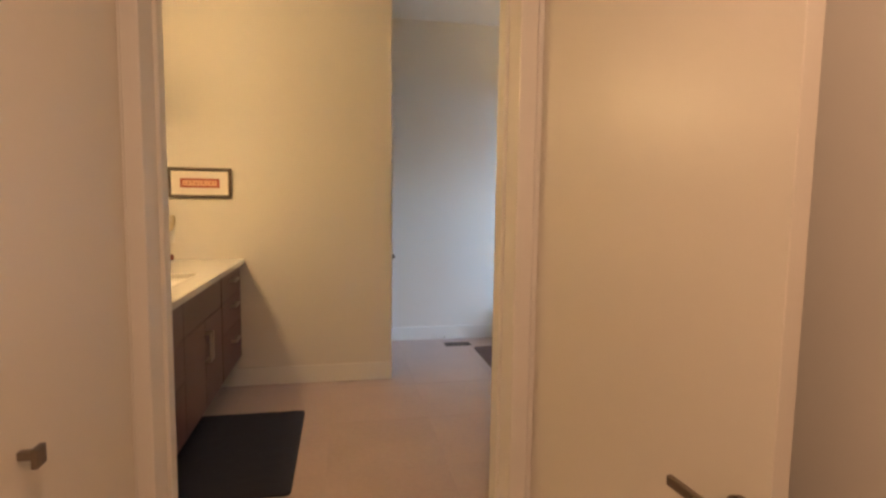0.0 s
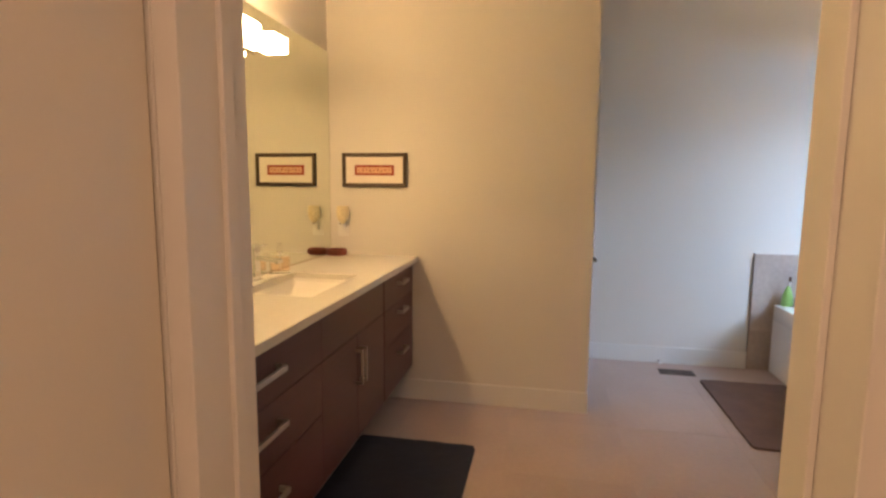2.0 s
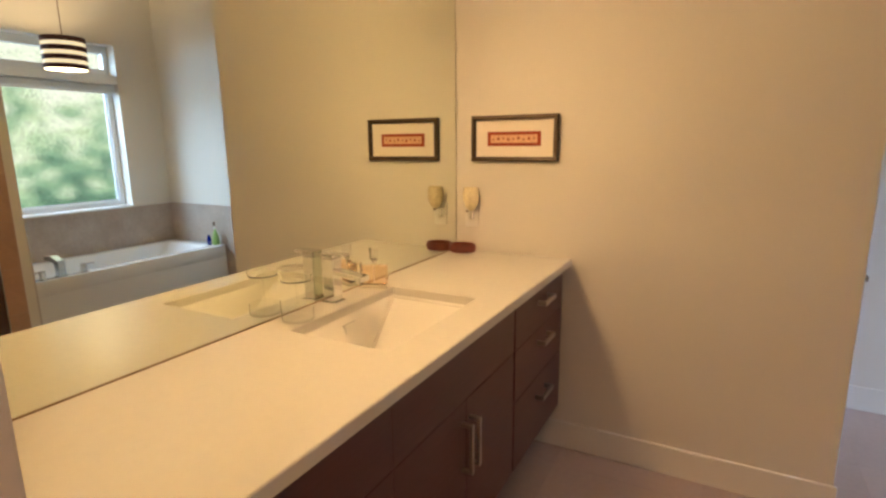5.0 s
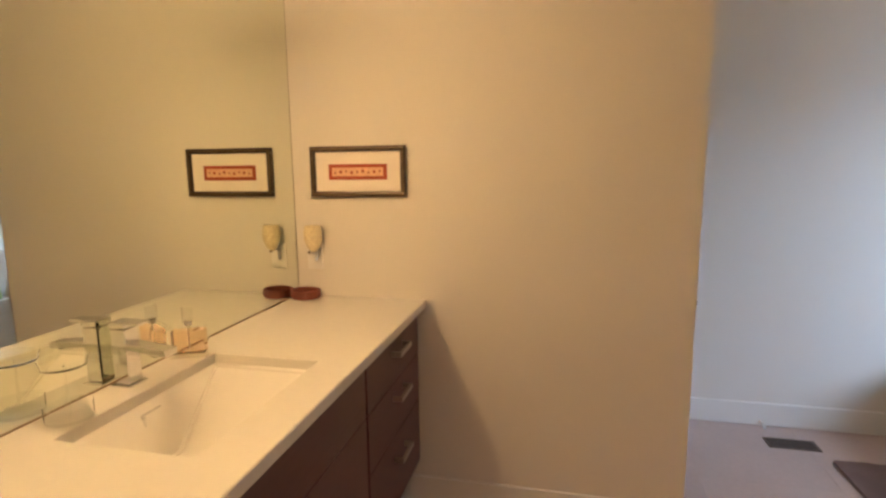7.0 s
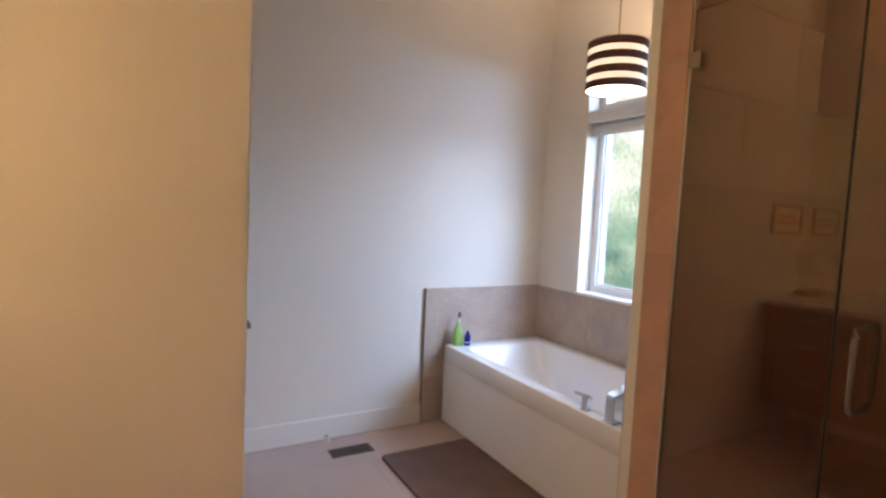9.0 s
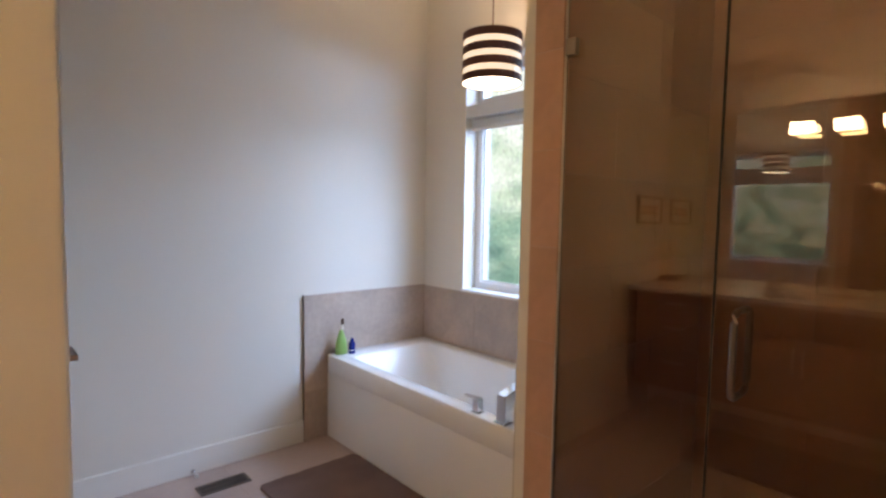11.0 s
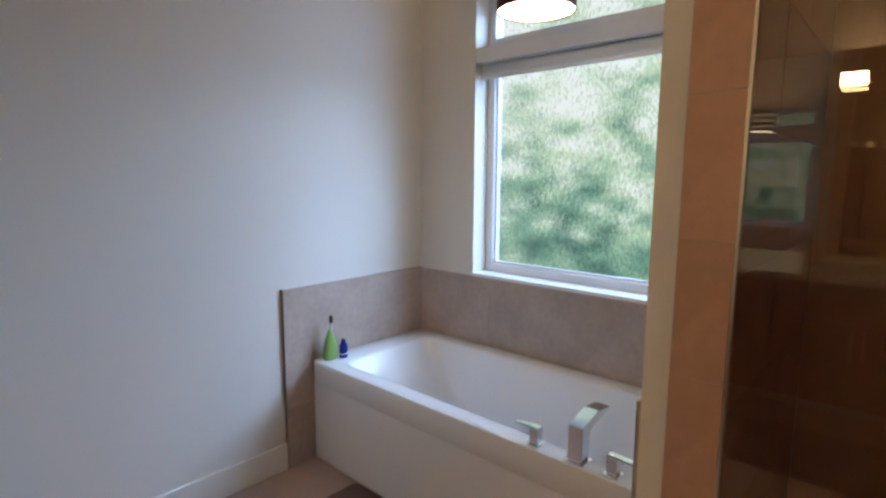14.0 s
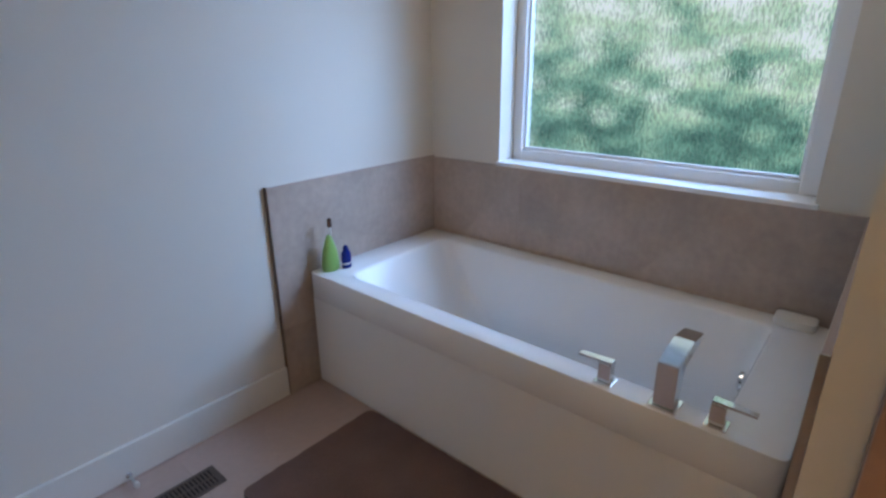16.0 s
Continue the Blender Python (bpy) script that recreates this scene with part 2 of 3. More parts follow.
wall("wall_wing", "white painted wing wall between bathtub and shower", (XS + 0.03, XW, 3.452, 3.522, 0, H))
wall("wall_entrance", "cream painted wall around the bathroom entrance",
     (XM - 0.12, DX0 - 0.055, YD0, YD1, 0, H), (DX1 + 0.055, XW + 0.24, YD0, YD1, 0, H), (DX0 - 0.055, DX1 + 0.055, YD0, YD1, DH + 0.055, H))
HX0, HX1, HY0, HH = -0.483, 1.02, -1.4, 2.62
wall("wall_hall_left", "cream painted hallway wall beside a linen door", (HX0 - 0.12, HX0, HY0, 1.15, 0, HH), (HX0 - 0.12, HX0, 1.15, YD0, 2.06, HH))
wall("wall_hall_right", "cream painted hallway wall behind the open door", (HX1, HX1 + 0.12, HY0, YD0, 0, HH))
wall("wall_hall_end", "cream painted wall closing the hallway", (HX0 - 0.12, HX1 + 0.12, HY0 - 0.12, HY0, 0, HH))
solid("ceiling", boxes((XM - 0.12, XW + 0.24, YD0, YN + 0.12, H, H + 0.1)), CEIL, "plain white painted bathroom ceiling", "ceiling", "structure")
solid("ceiling_hall", boxes((HX0 - 0.12, HX1 + 0.12, HY0 - 0.12, YD0, HH, HH + 0.1)), CEIL, "plain white painted hallway ceiling", "ceiling", "structure")
floor = solid("floor", boxes((HX0 - 0.12, HX1 + 0.12, HY0 - 0.12, YD0, -0.1, -0.0016), (XM - 0.12, XW + 0.24, YD0, YN + 0.12, -0.1, -0.0016)), GROUT,
              "floor of large matt beige porcelain tiles", "floor", "structure")

# door lining and casing of the entrance
for s, x in ((1, DX0), (-1, DX1)):
    t = thing("door_jamb", (x, YD1, 0), "white painted door lining with a stop bead", "door frame", "entrance door frame", "structure")
    part("lining", boxes((min(x - s * 0.055, x), max(x - s * 0.055, x), YD0 + (0.012 if s > 0 else -0.012), YD1 + 0.012, 0, DH + 0.04), bevel=0.003), TRIM, t)
    bead = YD0 + (0.122 if s > 0 else 0.10)
    part("stop_bead", boxes((min(x, x + s * 0.012), max(x, x + s * 0.012), bead, bead + 0.035, 0, DH - 0.012), bevel=0.002), TRIM, t)
solid("door_head", boxes((DX0, DX1, YD0 - 0.012, YD1 + 0.012, DH, DH + 0.055), bevel=0.003), TRIM, "white painted head of the door lining", "door frame", "structure")
for s, x in ((-1, DX0 - 0.055), (1, DX1 + 0.055)):
    solid("trim", boxes((min(x, x + s * 0.07), max(x, x + s * 0.07), YD1 + 0.001, YD1 + 0.018, 0, DH + 0.12), bevel=0.003), TRIM,
          "flat white painted door casing", "trim", "structure")
solid("trim", boxes((DX1 + 0.055, DX1 + 0.125, YD0 - 0.018, YD0 - 0.001, 0, DH + 0.12), bevel=0.003), TRIM, "flat white painted door casing", "trim", "structure")

# baseboards
BB = 0.133


def baseboard(x0, x1, y0, y1):
    solid("baseboard", boxes((x0, x1, y0, y1, 0, BB), bevel=0.004), TRIM, "white painted square-edged wooden baseboard", "baseboard", "structure")


baseboard(XM, XWC + 0.013, YP - 0.014, YP - 0.001)
baseboard(XWC + 0.02, 1.72, YN - 0.014, YN - 0.001)
baseboard(DX1 + 0.13, XS - 0.06, YD1 + 0.001, YD1 + 0.014)

# toilet room door, closed
door = thing("door_1", (XWC, 4.33, 0), "white flush door of the toilet room, closed", "door", kind="structure")
part("door_leaf", boxes((XWC - 0.042, XWC - 0.004, 4.345, 5.04, 0.008, 2.03), bevel=0.002), DOORP, door)
part("casing", boxes((XWC + 0.001, XWC + 0.019, 4.245, 4.325, 0, 2.13), bevel=0.003), TRIM, door)
part("casing", boxes((XWC + 0.001, XWC + 0.019, 5.06, 5.14, 0, 2.13), bevel=0.003), TRIM, door)
part("casing", boxes((XWC + 0.001, XWC + 0.019, 4.325, 5.06, 2.05, 2.13), bevel=0.003), TRIM, door)
part("lining", boxes((XWC - 0.10, XWC - 0.001, 4.326, 4.342, 0, 2.04), (XWC - 0.10, XWC - 0.001, 5.043, 5.059, 0, 2.04), (XWC - 0.10, XWC - 0.001, 4.342, 5.043, 2.034, 2.049)), TRIM, door)


def lever(parent, m, mat, k=1):
    """A square-cut lever on a round rose; local x runs along the leaf, y out of it."""
    rose = bmesh.new()
    bmesh.ops.create_cone(rose, cap_ends=True, segments=28, radius1=0.026, radius2=0.025, depth=0.01, matrix=m @ pose(0, 0.005, 0, 90))
    h = part("handle", rose, mat, parent, "dull metal lever handle", True)
    stem = bmesh.new()
    bmesh.ops.create_cone(stem, cap_ends=True, segments=16, radius1=0.010, radius2=0.010, depth=0.045, matrix=m @ pose(0, 0.03, 0, 90))
    part("stem", stem, mat, h, smooth=True)
    bar = boxes((min(-0.011 * k, 0.118 * k), max(-0.011 * k, 0.118 * k), 0.047, 0.059, -0.010, 0.010), bevel=0.003)
    bar.transform(m)
    part("grip", bar, mat, h)


lever(door, pose(XWC - 0.004, 4.385, 0.912, 0, 0, -90), BRONZE, -1)

# the bathroom door, standing open into the hallway
leaf = thing("door_2", None, "cream painted flush bathroom door, standing open", "door", kind="structure",
             m=pose(0.694, 1.785, 0.008, 0, 0, math.degrees(math.atan2(0.915 - 1.785, 0.764 - 0.694))))
part("door_leaf", boxes((0.004, 0.874, 0.0, 0.036, 0, 2.03), bevel=0.002), DOORP, leaf)
lever(leaf, pose(0.822, 0.0, 0.836, 0, 0, 180), BRONZE, 1)

# linen door in the hallway
ld = thing("door_3", (HX0, 1.2, 0), "cream painted flush linen cupboard door, closed", "door", kind="structure")
part("door_leaf", boxes((HX0 - 0.04, HX0 - 0.002, 1.165, 1.7925, 0.008, 2.05), bevel=0.002), DOORP, ld)
knob_stem = boxes((HX0 - 0.002, HX0 + 0.024, 1.268, 1.284, 0.880, 0.896), bevel=0.002)
kn = part("handle", knob_stem, BRONZE, ld, "dull metal turn knob")
part("grip", boxes((HX0 + 0.024, HX0 + 0.036, 1.259, 1.293, 0.866, 0.904), bevel=0.004), BRONZE, kn)
solid("trim", boxes((HX0 - 0.05, HX0 - 0.001, 1.8035, 1.810, 0, 2.055), bevel=0.001), TRIM, "white painted strip beside the linen door", "trim", "structure")
# black sheet that paints the shade behind the door gap
part("backing", boxes((HX0 - 0.115, HX0 - 0.06, 1.15, YD0, 0, 2.06)), GAPSHADE, ld)

# ---- shower ----
SY0, SY1 = YD1 + 0.012, 3.34


def tiled(name, label, backing, axis, face, a0, a1, z0, z1, w, h, off, mat, thick=0.010, joint=0.0016, sign=1, kind="structure"):
    """A backing slab and its tiles, each an object of its own that shares its mesh with its likes."""
    base = solid(name, boxes(backing), GROUT, label, "wall tiling", kind)
    made, row, z = {}, 0, z0
    while z < z1 - 0.01:
        zt = min(z + h, z1)
        a = a0 - (off * (row % 2))
        while a < a1 - 0.005:
            b0, b1 = max(a, a0), min(a + w, a1)
            a += w
            if b1 - b0 < 0.02:
                continue
            key = (round(b1 - b0, 3), round(zt - z, 3))
            if key not in made:
                hw, hh = (b1 - b0 - joint) / 2, (zt - z - joint) / 2
                bm = bmesh.new()
                if axis == "x":
                    box(bm, 0, thick, -hw, hw, -hh, hh)
                else:
                    box(bm, -hw, hw, 0, thick, -hh, hh)
                bmesh.ops.bevel(bm, geom=bm.edges[:], offset=0.0012, segments=1, affect="EDGES")
                made[key] = mesh_of("tile", bm, mat)
            ob = new("tile", made[key])
            c, zc, d = (b0 + b1) / 2, (z + zt) / 2, random.uniform(-0.0006, 0.0006)
            ob.location = (face + d, c, zc) if axis == "x" else (c, face + d, zc)
            ob.parent = base
        z, row = zt, row + 1
    return base


tray = solid("shower_floor", boxes((XS + 0.06, XW - 0.02, SY0, SY1, 0, 0.03)), SHOWERTILE, "beige tiled shower floor", "shower floor", "structure")
curb = solid("shower_curb", boxes((XS - 0.055, XS + 0.055, YD1 + 0.002, 3.448, 0, 0.10), bevel=0.004), SHOWERTILE, "beige tiled shower threshold", "threshold", "structure")

# ---- window ----
XG = 2.809
win = thing("window_1", (XW, 4.29, WZ0), "white vinyl window with obscured rain glass", "window", kind="structure")
for a, b, z0, z1 in ((WY0, WY0 + 0.060, WZ0, 2.0), (WY1 - 0.045, WY1, WZ0, 2.0), (WY0 + 0.060, WY1 - 0.045, WZ0, 0.940), (WY0 + 0.060, WY1 - 0.045, 1.955, 2.0),
                     (WY0, WY0 + 0.060, 2.075, WZ1), (WY1 - 0.045, WY1, 2.075, WZ1), (WY0 + 0.060, WY1 - 0.045, 2.075, 2.137), (WY0 + 0.060, WY1 - 0.045, 2.272, WZ1)):
    part("window_frame", boxes((XG - 0.04, XG + 0.03, a, b, z0, z1), bevel=0.004), PVC, win)
for a, b, z0, z1 in ((WY0 + 0.060, WY0 + 0.071, 0.940, 1.955), (WY1 - 0.056, WY1 - 0.045, 0.940, 1.955), (WY0 + 0.071, WY1 - 0.056, 0.940, 0.953), (WY0 + 0.071, WY1 - 0.056, 1.94, 1.955)):
    part("glazing_bead", boxes((XG - 0.022, XG - 0.004, a, b, z0, z1), bevel=0.003), PVC, win)
part("mullion", boxes((XW + 0.003, XG + 0.03, WY0 + 0.001, WY1 - 0.001, 2.0, 2.075), bevel=0.004), PVC, win)
part("window_sill", boxes((XW - 0.012, XG - 0.041, WY0 - 0.012, WY1 + 0.012, WZ0 - 0.014, WZ0 + 0.006), bevel=0.004), PVC, win)
for z0, z1 in ((0.938, 1.957), (2.135, 2.274)):
    p = part("pane", boxes((XG, XG + 0.006, WY0 + 0.058, WY1 - 0.043, z0, z1)), RAINGLASS, win, "rippled obscured glass pane")
    p.visible_shadow = False
bl = thing("roller_blind", (2.70, 4.29, 1.94), "white roller blind rolled up under the transom", "blind")
part("roll", loft([roundrect(2.70, 2.77, 1.935, 1.998, 0.02, WY0 + 0.01), roundrect(2.70, 2.77, 1.935, 1.998, 0.02, WY1 - 0.01)]), BLIND, bl)
for c in list(bl.children):
    c.data.transform(Matrix(((1, 0, 0, 0), (0, 0, 1, 0), (0, 1, 0, 0), (0, 0, 0, 1))))
part("bottom_bar", boxes((2.69, 2.703, WY0 + 0.012, WY1 - 0.012, 1.918, 1.936), bevel=0.003), PVC, bl)

# ---- bath ----
TX0, TY0, TY1, RIM = 1.871, 3.545, YN - 0.013, 0.513
tub = thing("bathtub", (2.23, 4.4, 0), "white acrylic built-in bathtub with a flat apron", "bathtub")
part("apron", boxes((TX0 + 0.007, TX0 + 0.025, TY0 + 0.002, TY1 - 0.002, 0.0, 0.412), bevel=0.003), ACRYLIC, tub)
x1 = XW - 0.014
loops = [roundrect(TX0 + 0.02, x1 - 0.02, TY0 + 0.02, TY1 - 0.02, 0.024, 0.400), roundrect(TX0 + 0.002, x1, TY0, TY1, 0.024, 0.400), roundrect(TX0, x1, TY0, TY1, 0.024, 0.403), roundrect(TX0, x1, TY0, TY1, 0.024, RIM - 0.005), roundrect(TX0 + 0.0015, x1 - 0.0015, TY0 + 0.0015, TY1 - 0.0015, 0.024, RIM - 0.0015),
         roundrect(TX0 + 0.005, x1 - 0.005, TY0 + 0.005, TY1 - 0.005, 0.024, RIM),
         roundrect(TX0 + 0.078, x1 - 0.085, TY0 + 0.140, TY1 - 0.135, 0.055, RIM), roundrect(TX0 + 0.083, x1 - 0.090, TY0 + 0.145, TY1 - 0.142, 0.055, RIM - 0.003),
         roundrect(TX0 + 0.088, x1 - 0.095, TY0 + 0.150, TY1 - 0.152, 0.058, RIM - 0.014), roundrect(TX0 + 0.12, x1 - 0.12, TY0 + 0.185, TY1 - 0.30, 0.09, 0.26),
         roundrect(TX0 + 0.155, x1 - 0.14, TY0 + 0.20, TY1 - 0.41, 0.11, 0.14), roundrect(TX0 + 0.20, x1 - 0.16, TY0 + 0.25, TY1 - 0.48, 0.11, 0.10)]
part("shell", loft(loops, False, True), ACRYLIC, tub, smooth=True)
ov = turned([(0.034, 0), (0.034, 0.008), (0.026, 0.014), (0.008, 0.014)])
ov.transform(pose(2.30, TY0 + 0.166, 0.42, -98))
part("overflow", ov, CHROME, tub, "round chrome overflow cover", True)
part("drain", turned([(0.03, 0.1005), (0.03, 0.105), (0.022, 0.107)], 2.25, TY0 + 0.36), CHROME, tub, smooth=True)

fa = thing("bath_faucet", (1.91, 3.83, RIM), "square chrome deck-mounted bath faucet with two lever handles", "faucet")
PROFILE = ((1.886, 0.006), (1.936, 0.006), (1.944, 0.100), (2.072, 0.122), (2.078, 0.138), (1.992, 0.150), (1.886, 0.124))
sp_bm = loft([[(px, py, RIM + pz) for px, pz in PROFILE] for py in (3.792, 3.842)])
bmesh.ops.recalc_face_normals(sp_bm, faces=sp_bm.faces[:])
bmesh.ops.bevel(sp_bm, geom=sp_bm.edges[:], offset=0.002, segments=2, affect="EDGES")
sp = part("spout", sp_bm, CHROME, fa)
part("base_plate", boxes((1.878, 1.946, 3.782, 3.852, RIM, RIM + 0.006), bevel=0.002), CHROME, sp)
for y, s in ((3.974, 1), (3.698, -1)):
    h = part("tap", boxes((1.895, 1.927, y - 0.017, y + 0.017, RIM + 0.005, RIM + 0.060), bevel=0.002), CHROME, fa)
    part("base_plate", boxes((1.887, 1.935, y - 0.025, y + 0.025, RIM, RIM + 0.005), bevel=0.0015), CHROME, h)
    bar = boxes((1.897, 1.925, min(y - s * 0.017, y + s * 0.078), max(y - s * 0.017, y + s * 0.078), RIM + 0.060, RIM + 0.067), bevel=0.002)
    for v in bar.verts:
        if (v.co.y - y) * s > 0.03:
            v.co.x = 1.911 + (v.co.x - 1.911) * 0.65
            v.co.z -= 0.004
    part("lever", bar, CHROME, h)

gb = thing("spray_bottle", (1.937, 5.185, RIM), "pale lime green plastic bottle with a thin brown nozzle", "bottle")
part("body", turned([(0.030, RIM), (0.034, RIM + 0.006), (0.034, RIM + 0.03), (0.028, RIM + 0.08), (0.016, RIM + 0.125), (0.007, RIM + 0.15)], 1.944, 5.185, sx=1.2, sy=0.8), GREEN, gb, smooth=True)
part("neck", turned([(0.0045, RIM + 0.148), (0.0045, RIM + 0.185)], 1.953, 5.185, 14), WHITEPLASTIC, gb, smooth=True)
part("nozzle", turned([(0.008, RIM + 0.182), (0.010, RIM + 0.19), (0.009, RIM + 0.215), (0.004, RIM + 0.22)], 1.953, 5.185, 14), BROWNCAP, gb, smooth=True)
bb = thing("blue_bottle", (1.998, 5.158, RIM), "small dark blue plastic bottle with a flip cap", "bottle")
part("body", turned([(0.019, RIM), (0.021, RIM + 0.004), (0.021, RIM + 0.062), (0.016, RIM + 0.073)], 2.002, 5.155, 20, 1.12, 0.75), BLUE, bb, smooth=True)
part("cap", turned([(0.012, RIM + 0.073), (0.012, RIM + 0.086), (0.007, RIM + 0.097)], 2.002, 5.155, 16), BLUE, bb, smooth=True)
part("label_band", turned([(0.0214, RIM + 0.020), (0.0214, RIM + 0.024)], 2.002, 5.155, 20, 1.12, 0.75, caps=False), WHITEPLASTIC, bb, "pale printed label", True)
solid("soap_dish", loft([roundrect(2.56, 2.63, 3.59, 3.70, 0.015, RIM), roundrect(2.555, 2.635, 3.585, 3.705, 0.018, RIM + 0.012), roundrect(2.557, 2.633, 3.587, 3.703, 0.018, RIM + 0.028),
                         roundrect(2.567, 2.623, 3.597, 3.693, 0.015, RIM + 0.030)]), WHITEPLASTIC, "small white soap dish on the bath rim", "soap dish", smooth=True)

# ---- pendant over the bath ----
PX, PY, PZ = 2.20, 4.205, 2.025
pen = thing("pendant_lamp", (PX, PY, H), "lit drum pendant lamp with dark brown fabric bands", "pendant lamp")
part("canopy", turned([(0.055, H), (0.055, H - 0.018), (0.045, H - 0.025)], PX, PY), NICKEL, pen, smooth=True)
part("cord", turned([(0.0035, PZ + 0.225), (0.0035, H - 0.02)], PX, PY, 8), BROWNCAP, pen, "thin reddish brown cord")
sh = part("shade", turned([(0.142, PZ + 0.004), (0.142, PZ + 0.232)], PX, PY, 48, caps=False), SHADELIGHT, pen, "glowing pale fabric liner", True)
for k in range(4):
    z = PZ + 0.0 + k * 0.0655
    part("band", loft([[(PX + r * math.cos(2 * math.pi * i / 48), PY + r * math.sin(2 * math.pi * i / 48), zz) for i in range(48)]
                       for r, zz in ((0.1435, z), (0.146, z), (0.146, z + 0.038), (0.1435, z + 0.038))], False, False), SHADEDARK, sh, "dark brown fabric band", True)
lamp("pendant_bulb", "POINT", pose(PX, PY, PZ + 0.17), BULB, (1.0, 0.70, 0.42), r=0.03)
part("diffuser", turned([(0.139, PZ + 0.006), (0.139, PZ + 0.010)], PX, PY, 48), DIFFUSER, pen, "glowing round diffuser")
part("spider", boxes((PX - 0.140, PX + 0.140, PY - 0.004, PY + 0.004, PZ + 0.225, PZ + 0.231), (PX - 0.004, PX + 0.004, PY - 0.140, PY + 0.140, PZ + 0.2251, PZ + 0.2311)), NICKEL, pen)

# ---- vanity ----
CT, CF = 0.93, -0.590          # counter height and front edge
VY0, VY1, VZ = YD1 + 0.012, YP - 0.003, 0.245
VF = CF - 0.022
SX0, SX1, SYA, SYB = -1.052, -0.717, 2.894, 3.412
ct = bmesh.new()
rings = []
for x0, x1, y0, y1 in ((XM + 0.004, CF, VY0, VY1), (SX0, SX1, SYA, SYB)):
    rings.append([[ct.verts.new((x, y, z)) for x, y in ((x0, y0), (x1, y0), (x1, y1), (x0, y1))] for z in (CT - 0.032, CT)])
for i in range(4):
    j = (i + 1) % 4
    for lv in (0, 1):
        ct.faces.new((rings[0][lv][i], rings[0][lv][j], rings[1][lv][j], rings[1][lv][i]))
    for k in (0, 1):
        ct.faces.new((rings[k][0][i], rings[k][0][j], rings[k][1][j], rings[k][1][i]))
bmesh.ops.bevel(ct, geom=[e for e in ct.edges if all(abs(v.co.z - CT) < 1e-4 for v in e.verts) and len({round(v.co.x, 3) for v in e.verts} | {round(v.co.y, 3) for v in e.verts}) == 3],
                offset=0.002, segments=2, affect="EDGES")
solid("countertop", ct, QUARTZ, "white quartz vanity countertop with a sink cut-out", "countertop")


def handle_bar(parent, y, z, along="y", length=0.17):
    """A flat square-section pull on two posts."""
    x = VF
    if along == "y":
        h = part("handle", boxes((x + 0.026, x + 0.036, y - length / 2, y + length / 2, z - 0.009, z + 0.009), bevel=0.002), NICKEL, parent, "brushed nickel bar pull")
        posts = boxes((x, x + 0.026, y - length / 2, y - length / 2 + 0.010, z - 0.009, z + 0.009), (x, x + 0.026, y + length / 2 - 0.010, y + length / 2, z - 0.009, z + 0.009))
    else:
        h = part("handle", boxes((x + 0.026, x + 0.036, y - 0.007, y + 0.007, z - length / 2, z + length / 2), bevel=0.002), NICKEL, parent, "brushed nickel bar pull")
        posts = boxes((x, x + 0.026, y - 0.007, y + 0.007, z - length / 2, z - length / 2 + 0.010), (x, x + 0.026, y - 0.007, y + 0.007, z + length / 2 - 0.010, z + length / 2))
    bmesh.ops.transform(posts, matrix=Matrix(), verts=posts.verts)
    me = mesh_of("post", posts, NICKEL)
    h.data.materials[0] = NICKEL
    b2 = bmesh.new()
    b2.from_mesh(h.data)
    b2.from_mesh(me)
    b2.to_mesh(h.data)
    b2.free()


ROWS_Z = ((0.722, CT - 0.037), (0.522, 0.718), (VZ, 0.518))
UNITS = ((VY0 + 0.002, 2.745, "drawers"), (2.7455, 3.508, "doors"), (3.518, 4.100, "drawers"))
PULL_Z = {"near": (0.816, 0.640, 0.42), "far": (0.832, 0.668, 0.435)}
for y0, y1, what in UNITS:
    u = thing("vanity_cabinet", (-0.9, (y0 + y1) / 2, VZ), "dark reddish brown wall-hung vanity cabinet with " + what, "cabinet", "wall-hung vanity cabinets")
    part("body", boxes((XM + 0.002, VF - 0.021, y0, y1, VZ, CT - (0.034 if what == "drawers" else 0.20)), bevel=0.001), WOOD, u)
    if what == "drawers":
        for (z0, z1), pz in zip(ROWS_Z, PULL_Z["far" if y0 > 3 else "near"]):
            d = part("drawer", boxes((VF - 0.02, VF, y0 + 0.001, y1 - 0.001, z0, z1), bevel=0.0015), WOOD, u)
            handle_bar(d, 3.825 if y0 > 3 else 2.336, pz, "y", 0.13 if y0 > 3 else 0.175)
    else:
        part("false_front", boxes((VF - 0.02, VF, y0 + 0.001, y1 - 0.001, *ROWS_Z[0]), bevel=0.0015), WOOD, u)
        ym = 3.122
        for a, b, hy in ((y0 + 0.001, ym - 0.0015, ym - 0.025), (ym + 0.0015, y1 - 0.001, ym + 0.025)):
            d = part("door", boxes((VF - 0.02, VF, a, b, VZ, 0.718), bevel=0.0015), WOOD, u)
            handle_bar(d, hy, 0.582, "z", 0.155)

sk = thing("sink", (-0.9, 3.18, CT - 0.16), "white rectangular undermount sink with a sloping floor", "sink")
RAMP = 3.165
basin = bmesh.new()
rim = [basin.verts.new(p) for p in ((SX0 - 0.004, SYA - 0.004, CT - 0.033), (SX1 + 0.004, SYA - 0.004, CT - 0.033), (SX1 + 0.004, SYB + 0.004, CT - 0.033), (SX0 - 0.004, SYB + 0.004, CT - 0.033))]
low = [basin.verts.new(p) for p in ((SX0 + 0.062, SYA + 0.030, CT - 0.182), (SX1 - 0.040, SYA + 0.030, CT - 0.182), (SX1 - 0.040, RAMP, CT - 0.178), (SX0 + 0.062, RAMP, CT - 0.178))]
